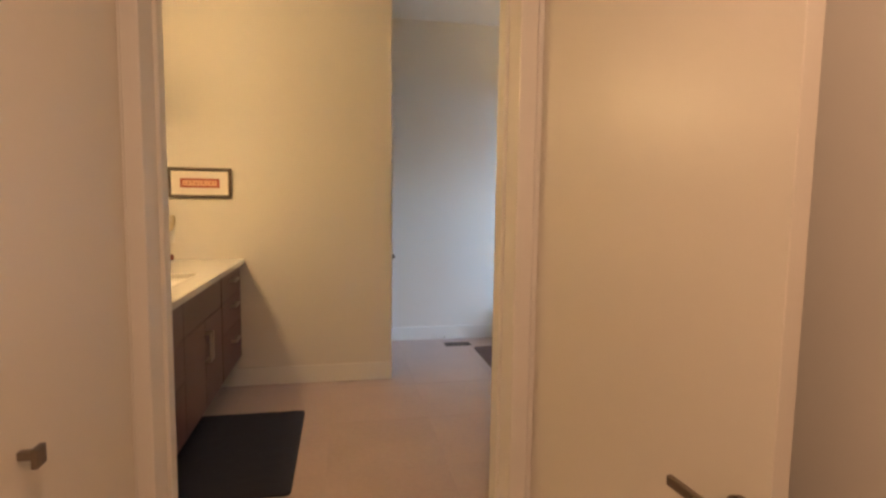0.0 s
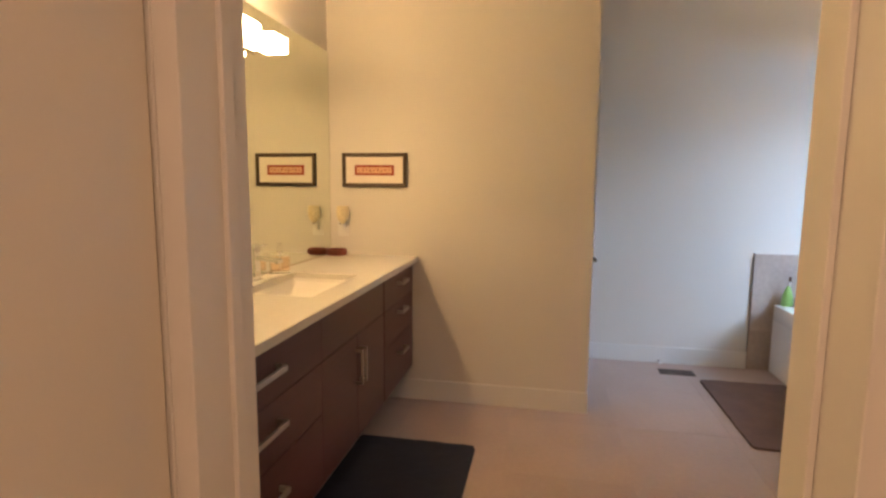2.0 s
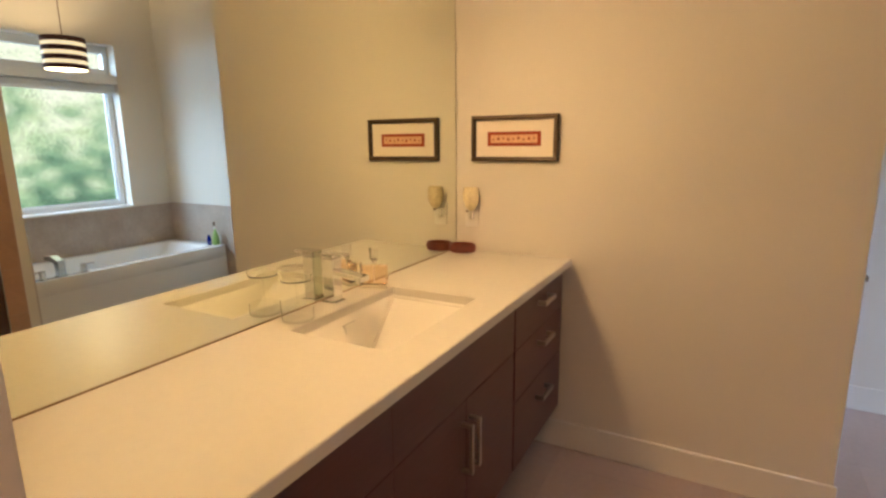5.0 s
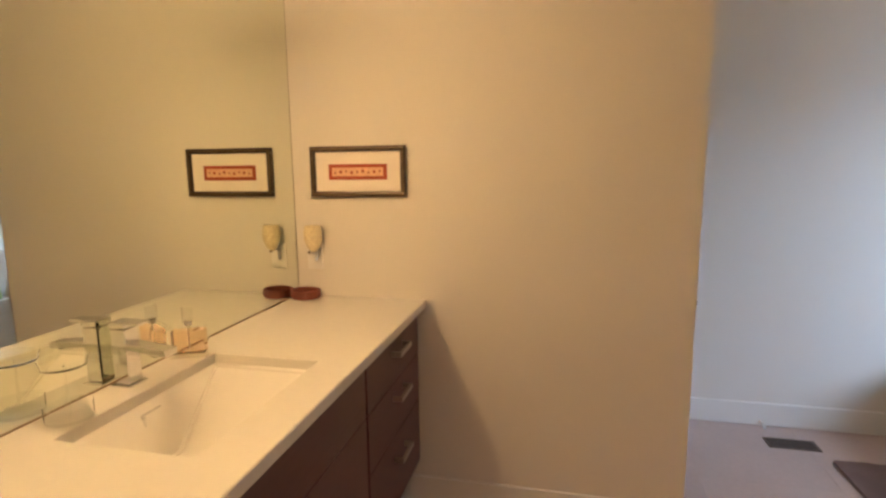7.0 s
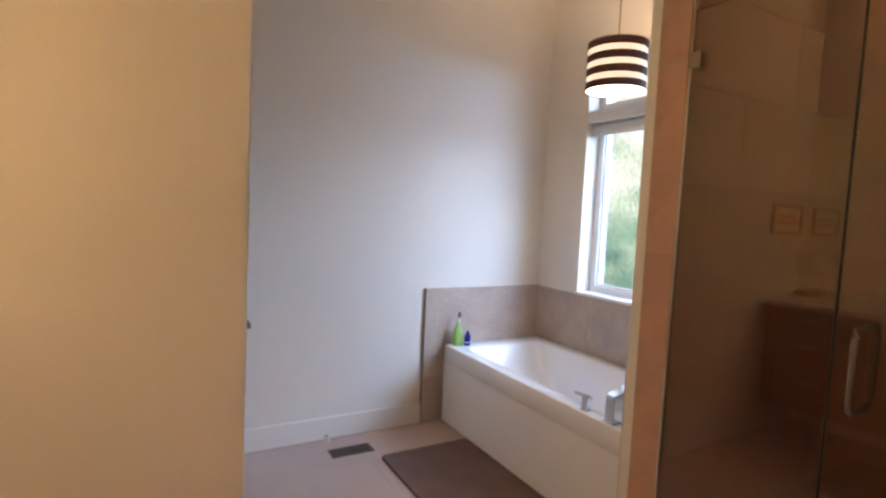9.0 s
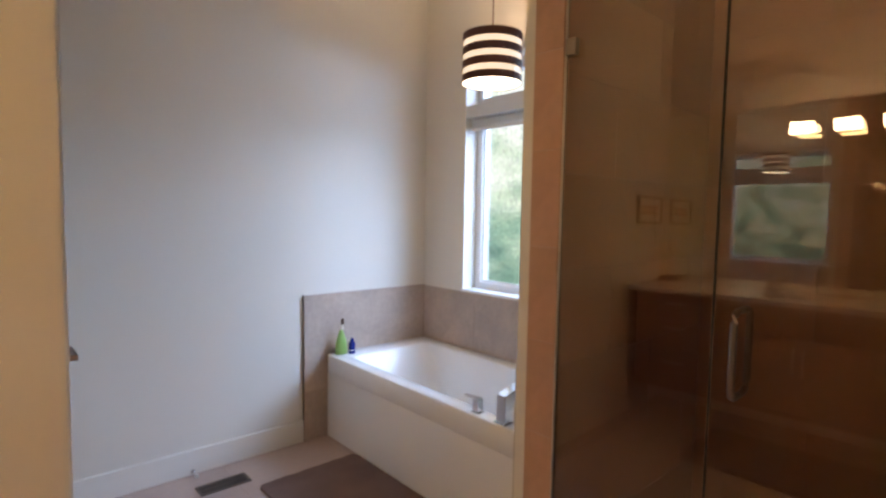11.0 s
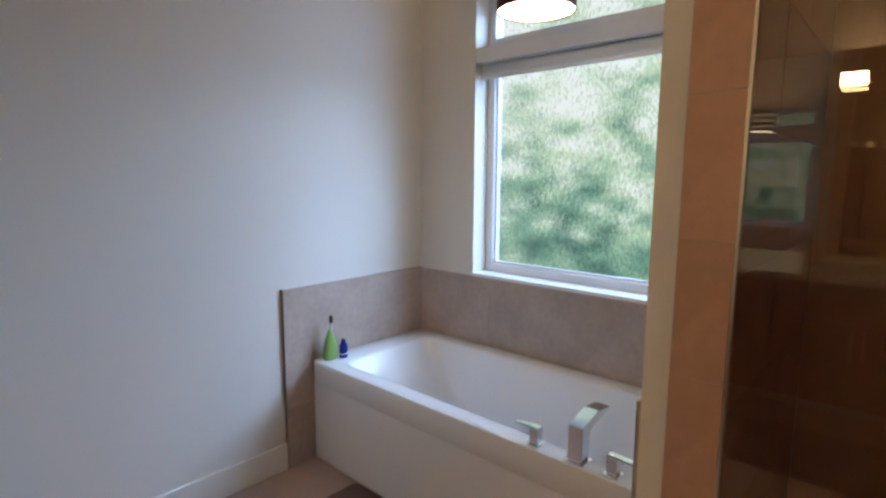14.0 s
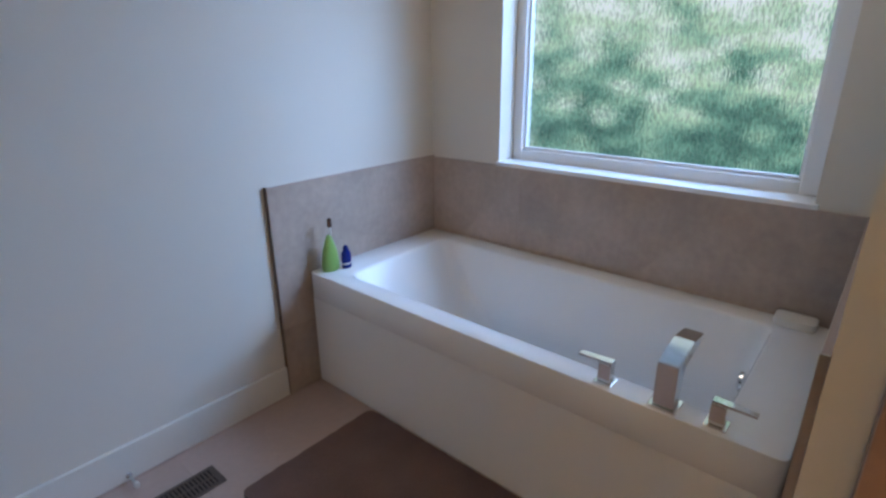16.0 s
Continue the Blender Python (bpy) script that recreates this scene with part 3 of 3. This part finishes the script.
lip = [basin.verts.new(p) for p in ((SX1 + 0.001, SYB + 0.001, CT - 0.041), (SX0 - 0.001, SYB + 0.001, CT - 0.041))]
for q in ((rim[0], rim[1], low[1], low[0]), (rim[1], rim[2], lip[0]), (rim[1], lip[0], low[2], low[1]), (rim[2], rim[3], lip[1], lip[0]), (rim[3], rim[0], lip[1]), (rim[0], low[0], low[3], lip[1]),
          (lip[0], lip[1], low[3], low[2]), (low[0], low[1], low[2], low[3])):
    basin.faces.new(q)
bmesh.ops.recalc_face_normals(basin, faces=basin.faces[:])
bmesh.ops.bevel(basin, geom=[e for e in basin.edges if not e.is_boundary and all(v in low + lip for v in e.verts)], offset=0.006, segments=3, affect="EDGES")
bw = part("basin", basin, PORCELAIN, sk, smooth=True)
sd = bw.modifiers.new("thick", "SOLIDIFY")
sd.thickness, sd.offset = 0.008, -1
part("overflow", boxes((SX0 + 0.004, SX0 + 0.014, 3.105, 3.170, CT - 0.056, CT - 0.051), (SX0 + 0.010, SX0 + 0.024, 3.105, 3.110, CT - 0.080, CT - 0.056)), CHROME, sk, "small chrome overflow slot")
part("drain", turned([(0.022, CT - 0.182), (0.022, CT - 0.176), (0.016, CT - 0.174)], -0.89, 3.03), CHROME, sk, smooth=True)

# mirror
mi = thing("mirror", (XM, 3.1, CT), "large frameless wall mirror above the vanity", "mirror")
part("mirror_glass", boxes((XM + 0.001, XM + 0.006, VY0, YP - 0.006, CT + 0.003, 2.183)), MIRROR, mi)
part("edge_strip", boxes((XM + 0.001, XM + 0.0065, YP - 0.006, YP - 0.002, CT + 0.003, 2.183), bevel=0.0015), BRONZE, mi, "thin dark mirror edge")
part("bottom_channel", boxes((XM + 0.001, XM + 0.0075, VY0, YP - 0.006, CT, CT + 0.004)), MIRROREDGE, mi, "thin dark mirror edge")

# vanity light
vl = thing("vanity_light", (XM, 3.04, 2.0), "three-shade chrome vanity light with lit frosted glass", "wall lamp")
part("backplate", boxes((XM + 0.007, XM + 0.030, 2.735, 3.325, 1.972, 2.032), bevel=0.003), CHROME, vl)
for y in (2.795, 3.03, 3.265):
    s = part("shade", boxes((XM + 0.060, XM + 0.165, y - 0.064, y + 0.064, 1.970, 2.036), bevel=0.004), GLOW, vl, "lit white frosted glass shade")
    part("arm", boxes((XM + 0.030, XM + 0.060, y - 0.02, y + 0.02, 1.988, 2.018), bevel=0.002), CHROME, s)

# faucet and small things on the counter
FX, FY = -1.128, 3.172
sf = thing("sink_faucet", (FX, FY, CT), "square chrome single-lever sink faucet", "faucet")
part("base_plate", boxes((FX - 0.030, FX + 0.030, FY - 0.030, FY + 0.030, CT, CT + 0.005), bevel=0.0015), CHROME, sf)
part("body", boxes((FX - 0.022, FX + 0.022, FY - 0.022, FY + 0.022, CT + 0.005, CT + 0.150), bevel=0.002), CHROME, sf)
spt = boxes((FX + 0.022, FX + 0.135, FY - 0.021, FY + 0.021, CT + 0.096, CT + 0.113), bevel=0.002)
for v in spt.verts:
    v.co.z -= (v.co.x - FX - 0.022) * 0.10
part("spout", spt, CHROME, sf)
part("aerator", turned([(0.009, CT + 0.081), (0.009, CT + 0.087)], FX + 0.118, FY, 14), RUBBER, sf, smooth=True)
lv = part("lever", boxes((FX - 0.024, FX + 0.024, FY - 0.024, FY + 0.024, CT + 0.153, CT + 0.168), bevel=0.002), CHROME, sf)
part("lever_blade", boxes((FX + 0.024, FX + 0.062, FY - 0.020, FY + 0.020, CT + 0.161, CT + 0.168), bevel=0.002), CHROME, lv)
GX, GY = -1.102, 2.978
gl = thing("glass_stand", (GX, GY, CT), "clear glass dish on a thin stem beside the faucet", "glass")
part("foot", turned([(0.046, CT + 0.0005), (0.048, CT + 0.004), (0.048, CT + 0.034), (0.046, CT + 0.034), (0.045, CT + 0.008), (0.004, CT + 0.006)], GX, GY, 32), CLEAR, gl, smooth=True)
part("stem", turned([(0.003, CT + 0.0065), (0.003, CT + 0.120)], GX, GY, 12), CLEAR, gl, smooth=True)
part("bowl", turned([(0.004, CT + 0.120), (0.044, CT + 0.122), (0.048, CT + 0.140), (0.046, CT + 0.140), (0.042, CT + 0.126), (0.003, CT + 0.125)], GX, GY, 32), CLEAR, gl, smooth=True)
pb = thing("perfume_bottle", None, "square glass perfume bottle with pinkish amber liquid", "bottle", m=pose(-1.108, 3.378, CT, 0, 0, 24))
part("bottle", boxes((-0.050, 0.050, -0.022, 0.022, 0.0005, 0.095), bevel=0.004), CLEAR, pb)
part("perfume", boxes((-0.045, 0.045, -0.018, 0.018, 0.012, 0.082), bevel=0.003), PERFUME, pb, "pinkish amber perfume")
part("collar", turned([(0.010, 0.095), (0.010, 0.106)], n=18), WHITEPLASTIC, pb, smooth=True)
part("dip_tube", turned([(0.0015, 0.02), (0.0015, 0.095)], n=8), WHITEPLASTIC, pb)
part("stopper", boxes((-0.013, 0.013, -0.013, 0.013, 0.106, 0.150), bevel=0.004), CLEAR, pb)

bk = thing("woven_tray", (-1.106, 4.098, CT), "small reddish brown woven cane tray", "tray")
bx, by = -1.106, 4.098
part("bottom", turned([(0.050, CT + 0.001), (0.050, CT + 0.006)], bx, by, 28, 1.0, 0.85), BASKET, bk)
for k in range(4):
    rr, zz = 0.053 + 0.0075 * math.sin(0.35 + 0.62 * k), CT + 0.006 + 0.0068 * k
    pts = [(bx + (rr + 0.002 * (-1) ** i) * math.cos(2 * math.pi * i / 36), by + 0.85 * (rr + 0.002 * (-1) ** i) * math.sin(2 * math.pi * i / 36), zz) for i in range(37)]
    part("weave_ring", tube(pts, 0.0052, 7), BASKET, bk, smooth=True)
part("rim", tube([(bx + 0.059 * math.cos(2 * math.pi * i / 36), by + 0.050 * math.sin(2 * math.pi * i / 36), CT + 0.033) for i in range(37)], 0.006, 8), BASKET, bk, smooth=True)

NX, NZ = -1.083, 1.165
nl = thing("night_light", (NX, YP, NZ), "plug-in night light with a patterned oval shade", "night light")
part("wall_plate", boxes((NX - 0.036, NX + 0.036, YP - 0.007, YP - 0.001, 1.045, 1.16), bevel=0.002), WHITEPLASTIC, nl)
part("base", boxes((NX - 0.014, NX + 0.014, YP - 0.034, YP - 0.007, 1.085, 1.13), bevel=0.004), WHITEPLASTIC, nl)
part("shade", turned([(0.010, 1.128), (0.028, 1.146), (0.040, 1.180), (0.041, 1.212), (0.035, 1.238), (0.032, 1.236), (0.036, 1.208), (0.024, 1.152)], NX + 0.010, YP - 0.040, 24, 1.0, 0.75, caps=False), DROPSGLASS, nl, "amber patterned glass shade", True)
part("knob", turned([(0.006, 1.124), (0.006, 1.133)], NX + 0.002, YP - 0.066, 10), BRONZE, nl, smooth=True)

# framed print
A0, A1, B0, B1 = -1.080, -0.664, 1.360, 1.568
pf = thing("framed_print", (-0.873, YP, B0), "small dark-framed print with a red and orange strip", "picture")
w = 0.022
for d in ((A0, A1, B1 - w, B1), (A0, A1, B0, B0 + w), (A0, A0 + w, B0 + w, B1 - w), (A1 - w, A1, B0 + w, B1 - w)):
    f = part("frame", boxes((d[0], d[1], YP - 0.024, YP - 0.002, d[2], d[3]), bevel=0.004), FRAMEWOOD, pf)
for d in ((A0 + 0.006, A1 - 0.006, B1 - 0.014, B1 - 0.007), (A0 + 0.006, A1 - 0.006, B0 + 0.007, B0 + 0.014), (A0 + 0.007, A0 + 0.014, B0 + 0.014, B1 - 0.014), (A1 - 0.014, A1 - 0.007, B0 + 0.014, B1 - 0.014)):
    part("frame_bead", boxes((d[0], d[1], YP - 0.0265, YP - 0.0235, d[2], d[3]), bevel=0.001), FRAMEBEAD, pf, "dull brown raised bead")
part("mat_board", boxes((A0 + w - 0.002, A1 - w + 0.002, YP - 0.012, YP - 0.003, B0 + w - 0.002, B1 - w + 0.002)), MATBOARD, pf, "cream mat board")
mx, mz = (A0 + A1) / 2, (B0 + B1) / 2
pr = part("print", boxes((mx - 0.128, mx + 0.128, YP - 0.0145, YP - 0.0125, mz - 0.034, mz + 0.030)), REDPRINT, pf, "red printed border strip")
part("print_field", boxes((mx - 0.112, mx + 0.112, YP - 0.0165, YP - 0.0147, mz - 0.020, mz + 0.016)), ORANGEPRINT, pr, "pale orange patterned field")
for i in range(9):
    xx = mx - 0.098 + i * 0.0245
    dot = turned([(0.0068 if i % 2 else 0.0048, 0), (0.003, 0.001)], n=8)
    dot.transform(pose(xx, YP - 0.0167, mz - 0.002 + 0.003 * (i % 3 - 1), 90))
    part("motif", dot, REDPRINT, pr)

# ---- mats, vent, door stop ----


def bath_mat(x0, x1, y0, y1, mat, label, seed):
    rnd = random.Random(seed)
    nx, ny, r = 26, 44, 0.02
    bm = bmesh.new()
    g = [[bm.verts.new((x0 + (x1 - x0) * i / nx, y0 + (y1 - y0) * j / ny, 0.013 + rnd.uniform(-0.002, 0.002))) for j in range(ny + 1)] for i in range(nx + 1)]
    for i in range(nx):
        for j in range(ny):
            bm.faces.new((g[i][j], g[i + 1][j], g[i + 1][j + 1], g[i][j + 1]))
    edge = [e for e in bm.edges if e.is_boundary]
    out = bmesh.ops.extrude_edge_only(bm, edges=edge)
    for v in (q for q in out["geom"] if isinstance(q, bmesh.types.BMVert)):
        v.co.z = 0.001
        v.co.x += 0.004 if v.co.x > (x0 + x1) / 2 + 0.2 else -0.004 if v.co.x < (x0 + x1) / 2 - 0.2 else 0
    for v in bm.verts:
        for cx, sx in ((x0 + r, -1), (x1 - r, 1)):
            for cy, sy in ((y0 + r, -1), (y1 - r, 1)):
                dx, dy = (v.co.x - cx) * sx, (v.co.y - cy) * sy
                if dx > 0 and dy > 0 and math.hypot(dx, dy) > r:
                    k = r / math.hypot(dx, dy)
                    v.co.x, v.co.y = cx + sx * dx * k, cy + sy * dy * k
    return solid("bath_mat", bm, mat, label, "bath mat", smooth=True)


bath_mat(-0.770, -0.145, 2.62, 3.598, MATDARK, "dark navy pile bath mat before the vanity", 3)
bath_mat(1.302, 1.862, 3.885, 4.893, MATGREY, "greyish mauve pile bath mat before the bathtub", 4)

ve = thing("floor_vent", (1.17, 5.06, 0), "brown metal floor vent with slotted grille", "vent")
part("frame", boxes((1.055, 1.300, 4.985, 4.997, 0, 0.006), (1.055, 1.300, 5.075, 5.087, 0, 0.006), (1.055, 1.068, 4.997, 5.075, 0, 0.006), (1.287, 1.300, 4.997, 5.075, 0, 0.006), (1.068, 1.287, 5.033, 5.039, 0, 0.0055)), VENTMETAL, ve)
# no real opening: the slots' shade is a flat black sheet
part("recess", boxes((1.068, 1.287, 4.997, 5.075, -0.002, 0.001)), GAPSHADE, ve)
for i in range(17):
    x = 1.076 + i * 0.0128
    part("slat", boxes((x, x + 0.006, 4.997, 5.075, 0.001, 0.005)), VENTMETAL, ve)
ds = thing("door_stop", (1.09, YN - 0.014, 0.02), "small chrome door stop on the baseboard", "door stop")
st = turned([(0.011, 0), (0.011, 0.004), (0.005, 0.006), (0.005, 0.058)], n=14)
st.transform(pose(1.09, YN - 0.0145, 0.020, 90))
part("rod", st, CHROME, ds, smooth=True)
st = turned([(0.008, 0.056), (0.009, 0.06), (0.008, 0.072)], n=14)
st.transform(pose(1.09, YN - 0.0145, 0.020, 90))
part("tip", st, WHITEPLASTIC, ds, smooth=True)

# ---- shower front ----
TURNED = pose(XS - 0.008, SY1 - 0.002, 0, 0.0, 0, GLASSYAW)
sg = thing("shower_screen", None, "frameless clear glass shower screen with a hinged door", "shower screen", m=TURNED @ pose(0, 0, 0, 0, GLASSTILT, 0))
GT = 2.03
pn = part("fixed_panel", boxes((0, 0.010, -0.440, -0.002, 0.104, GT), bevel=0.001), SHOWERGLASS, sg, "clear fixed glass panel")
pd = part("glass_door", boxes((0, 0.010, -1.20, -0.445, 0.112, GT), bevel=0.001), SHOWERGLASS, sg, "clear hinged glass door")
pf2 = part("fixed_panel", boxes((0, 0.010, -1.298, -1.205, 0.104, GT), bevel=0.001), SHOWERGLASS, sg, "clear fixed glass panel")
for y in (-0.0425,):
    for z in (1.875, 0.25):
        part("clip", boxes((-0.022, -0.0005, y, y + 0.034, z - 0.024, z + 0.024), bevel=0.002), BRONZE, pn, "dull metal glass clip")
part("seal", boxes((-0.001, 0.011, -0.4445, -0.4405, 0.112, GT)), RUBBER, pd, "dark strip seal")
part("wall_channel", boxes((-0.004, 0.014, -0.0015, 0.006, 0.10, GT + 0.9), bevel=0.001), NICKEL, pn, "thin metal wall channel")
for z in (0.35, 1.75):
    part("hinge", boxes((-0.012, 0.022, -1.225, -1.150, z - 0.045, z + 0.045), bevel=0.002), NICKEL, pd)
hy = -0.507
for s in (-1, 1):
    x0 = -0.052 if s < 0 else 0.062
    xe = 0.0 if s < 0 else 0.010
    pts = [(xe, hy, 0.968), (x0 * 0.6, hy, 0.968), (x0 * 0.92, hy, 0.976), (x0, hy, 0.993), (x0, hy, 1.147), (x0 * 0.92, hy, 1.164), (x0 * 0.6, hy, 1.172), (xe, hy, 1.172)]
    part("pull_handle", tube(pts, 0.008, 12), BRONZE, pd, "brushed metal bow handle", True)

# ---- outside ----

# garden behind the obscured glass, its daylight painted in as glow
def foliage(name, colors, strength):
    m = bpy.data.materials.new(name)
    m.use_nodes = True
    n, l = m.node_tree.nodes, m.node_tree.links
    n.remove(n["Principled BSDF"])
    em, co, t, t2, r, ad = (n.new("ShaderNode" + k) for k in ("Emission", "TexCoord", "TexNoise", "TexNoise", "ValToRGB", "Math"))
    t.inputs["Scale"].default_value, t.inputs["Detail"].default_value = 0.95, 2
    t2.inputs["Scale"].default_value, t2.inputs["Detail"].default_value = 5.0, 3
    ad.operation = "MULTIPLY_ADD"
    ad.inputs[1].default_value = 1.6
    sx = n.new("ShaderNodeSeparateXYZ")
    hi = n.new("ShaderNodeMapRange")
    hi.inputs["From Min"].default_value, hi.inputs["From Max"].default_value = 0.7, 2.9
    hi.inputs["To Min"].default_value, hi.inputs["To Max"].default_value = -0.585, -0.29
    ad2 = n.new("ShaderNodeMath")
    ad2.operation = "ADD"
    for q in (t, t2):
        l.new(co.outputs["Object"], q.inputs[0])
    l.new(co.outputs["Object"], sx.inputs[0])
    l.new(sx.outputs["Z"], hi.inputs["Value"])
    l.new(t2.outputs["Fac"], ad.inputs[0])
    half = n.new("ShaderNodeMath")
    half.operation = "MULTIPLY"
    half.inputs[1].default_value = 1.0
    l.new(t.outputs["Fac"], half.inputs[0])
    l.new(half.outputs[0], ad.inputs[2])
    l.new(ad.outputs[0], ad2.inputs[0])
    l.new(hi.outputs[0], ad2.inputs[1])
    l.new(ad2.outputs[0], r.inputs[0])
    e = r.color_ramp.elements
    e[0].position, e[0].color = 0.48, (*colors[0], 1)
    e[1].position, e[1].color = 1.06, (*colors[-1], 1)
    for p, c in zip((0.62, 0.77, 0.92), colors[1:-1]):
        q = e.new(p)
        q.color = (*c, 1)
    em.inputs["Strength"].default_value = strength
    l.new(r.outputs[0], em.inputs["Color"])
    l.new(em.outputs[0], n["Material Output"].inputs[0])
    return m


GARDEN = foliage("garden_glow", ((0.08, 0.175, 0.135), (0.17, 0.34, 0.24), (0.33, 0.55, 0.38), (0.70, 0.85, 0.54), (1.06, 1.08, 0.98)), OUTSIDE)
solid("backdrop", boxes((5.2, 5.25, -3, 12, -2, 5.6)), GARDEN, "glowing backdrop of blurred green garden trees under a bright sky", "backdrop", "structure")
solid("ground", boxes((XW + 0.26, 40, -30, 40, -0.6, -0.5)), MATGREY, "dim garden ground outside the window", "ground", "structure")

# unseen hallway lamp behind the walker, added to brighten doors and lining
hl = thing("hall_ceiling_light", (0.26, 0.30, HH), "unseen round ceiling light added to brighten the hallway", "ceiling light")
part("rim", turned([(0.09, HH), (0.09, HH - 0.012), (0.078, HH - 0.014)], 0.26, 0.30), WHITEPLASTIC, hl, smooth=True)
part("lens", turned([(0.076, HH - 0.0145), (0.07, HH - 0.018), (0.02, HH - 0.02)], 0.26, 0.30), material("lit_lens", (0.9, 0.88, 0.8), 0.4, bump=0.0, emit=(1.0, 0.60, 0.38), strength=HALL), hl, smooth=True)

# ---- tiles, last ----
tiled("bath_tiling_north", "beige porcelain tiling beside the bathtub", (1.725, XW, YN - 0.0113, YN - 0.0005, 0, 0.886), "y", YN - 0.0125, 1.7255, XW - 0.012, -0.30, 0.886, 1.2, 0.6, 0.0, WALLTILE)
tiled("bath_tiling_window", "beige porcelain tiling under the window", (XW - 0.0113, XW - 0.0005, 3.53, YN - 0.013, 0.30, 0.880), "x", XW - 0.0125, 3.535, YN - 0.014, 0.30, 0.882, 1.2, 0.6, 0.4, WALLTILE)
tiled("bath_tiling_wing", "beige porcelain tiling on the wing wall", (XS + 0.044, XW - 0.014, 3.5225, 3.5348, 0, 0.886), "y", 3.526, XS + 0.046, XW - 0.014, 0.0, 0.886, 0.6, 0.6, 0.3, WALLTILE)
solid("trim", boxes((1.720, 1.7245, YN - 0.015, YN - 0.0005, 0, 0.890), bevel=0.001), BRONZE, "thin dark metal tile edge trim", "trim", "structure")
solid("trim", boxes((XS + 0.040, XS + 0.0435, 3.5225, 3.537, 0, 0.890), bevel=0.001), NICKEL, "thin dark metal tile edge trim", "trim", "structure")
tiled("shower_tiling_jamb", "brown beige porcelain tiles on the shower jamb", (XS - 0.0066, XS + 0.30, SY1 + 0.012, 3.4515, 0.10, H), "x", XS - 0.008, SY1 + 0.002, 3.4515, 0.10, H, 0.2, 0.297, 0.0, SHOWERTILE)
tiled("shower_tiling_north", "brown beige porcelain tiles inside the shower", (XS + 0.003, XW, SY1 + 0.0023, SY1 + 0.012, 0.0, H), "y", SY1 + 0.001, XS + 0.004, XW - 0.012, 0.03, H, 0.6, 0.297, 0.3, SHOWERTILE)
tiled("shower_tiling_back", "brown beige porcelain tiles inside the shower", (XW - 0.0113, XW - 0.0005, SY0, SY1, 0.0, H), "x", XW - 0.0125, SY0, SY1, 0.03, H, 0.6, 0.297, 0.3, SHOWERTILE)
tiled("shower_tiling_south", "brown beige porcelain tiles inside the shower", (XS, XW, YD1 + 0.0005, YD1 + 0.0117, 0.0, H), "y", YD1 + 0.003, XS + 0.0, XW - 0.012, 0.03, H, 0.6, 0.297, 0.0, SHOWERTILE)

FW, FL = 0.61, 0.61
shared = {}
nx0, ny0 = -1.205, YD0
row = 0
x = nx0
while x < XW:
    y = ny0 - 0.23
    while y < YN:
        a, b, c, d = max(x, XM), min(x + FW, XW), max(y, YD0), min(y + FL, YN)
        y += FL
        if b - a < 0.02 or d - c < 0.02 or (a > XS - 0.05 and d < 3.45 and b > XS + 0.05):
            continue
        key = (round(b - a, 3), round(d - c, 3))
        if key not in shared:
            hw, hl2 = (b - a) / 2 - 0.0004, (d - c) / 2 - 0.0004
            shared[key] = mesh_of("floor_tile", boxes((-hw, hw, -hl2, hl2, -0.008, 0.0), bevel=0.0004, seg=1), FLOOR)
        ob = new("floor_tile", shared[key])
        ob.location = ((a + b) / 2, (c + d) / 2, random.uniform(-0.0005, 0.0))
        ob.parent = floor
    x += FW
    row += 1
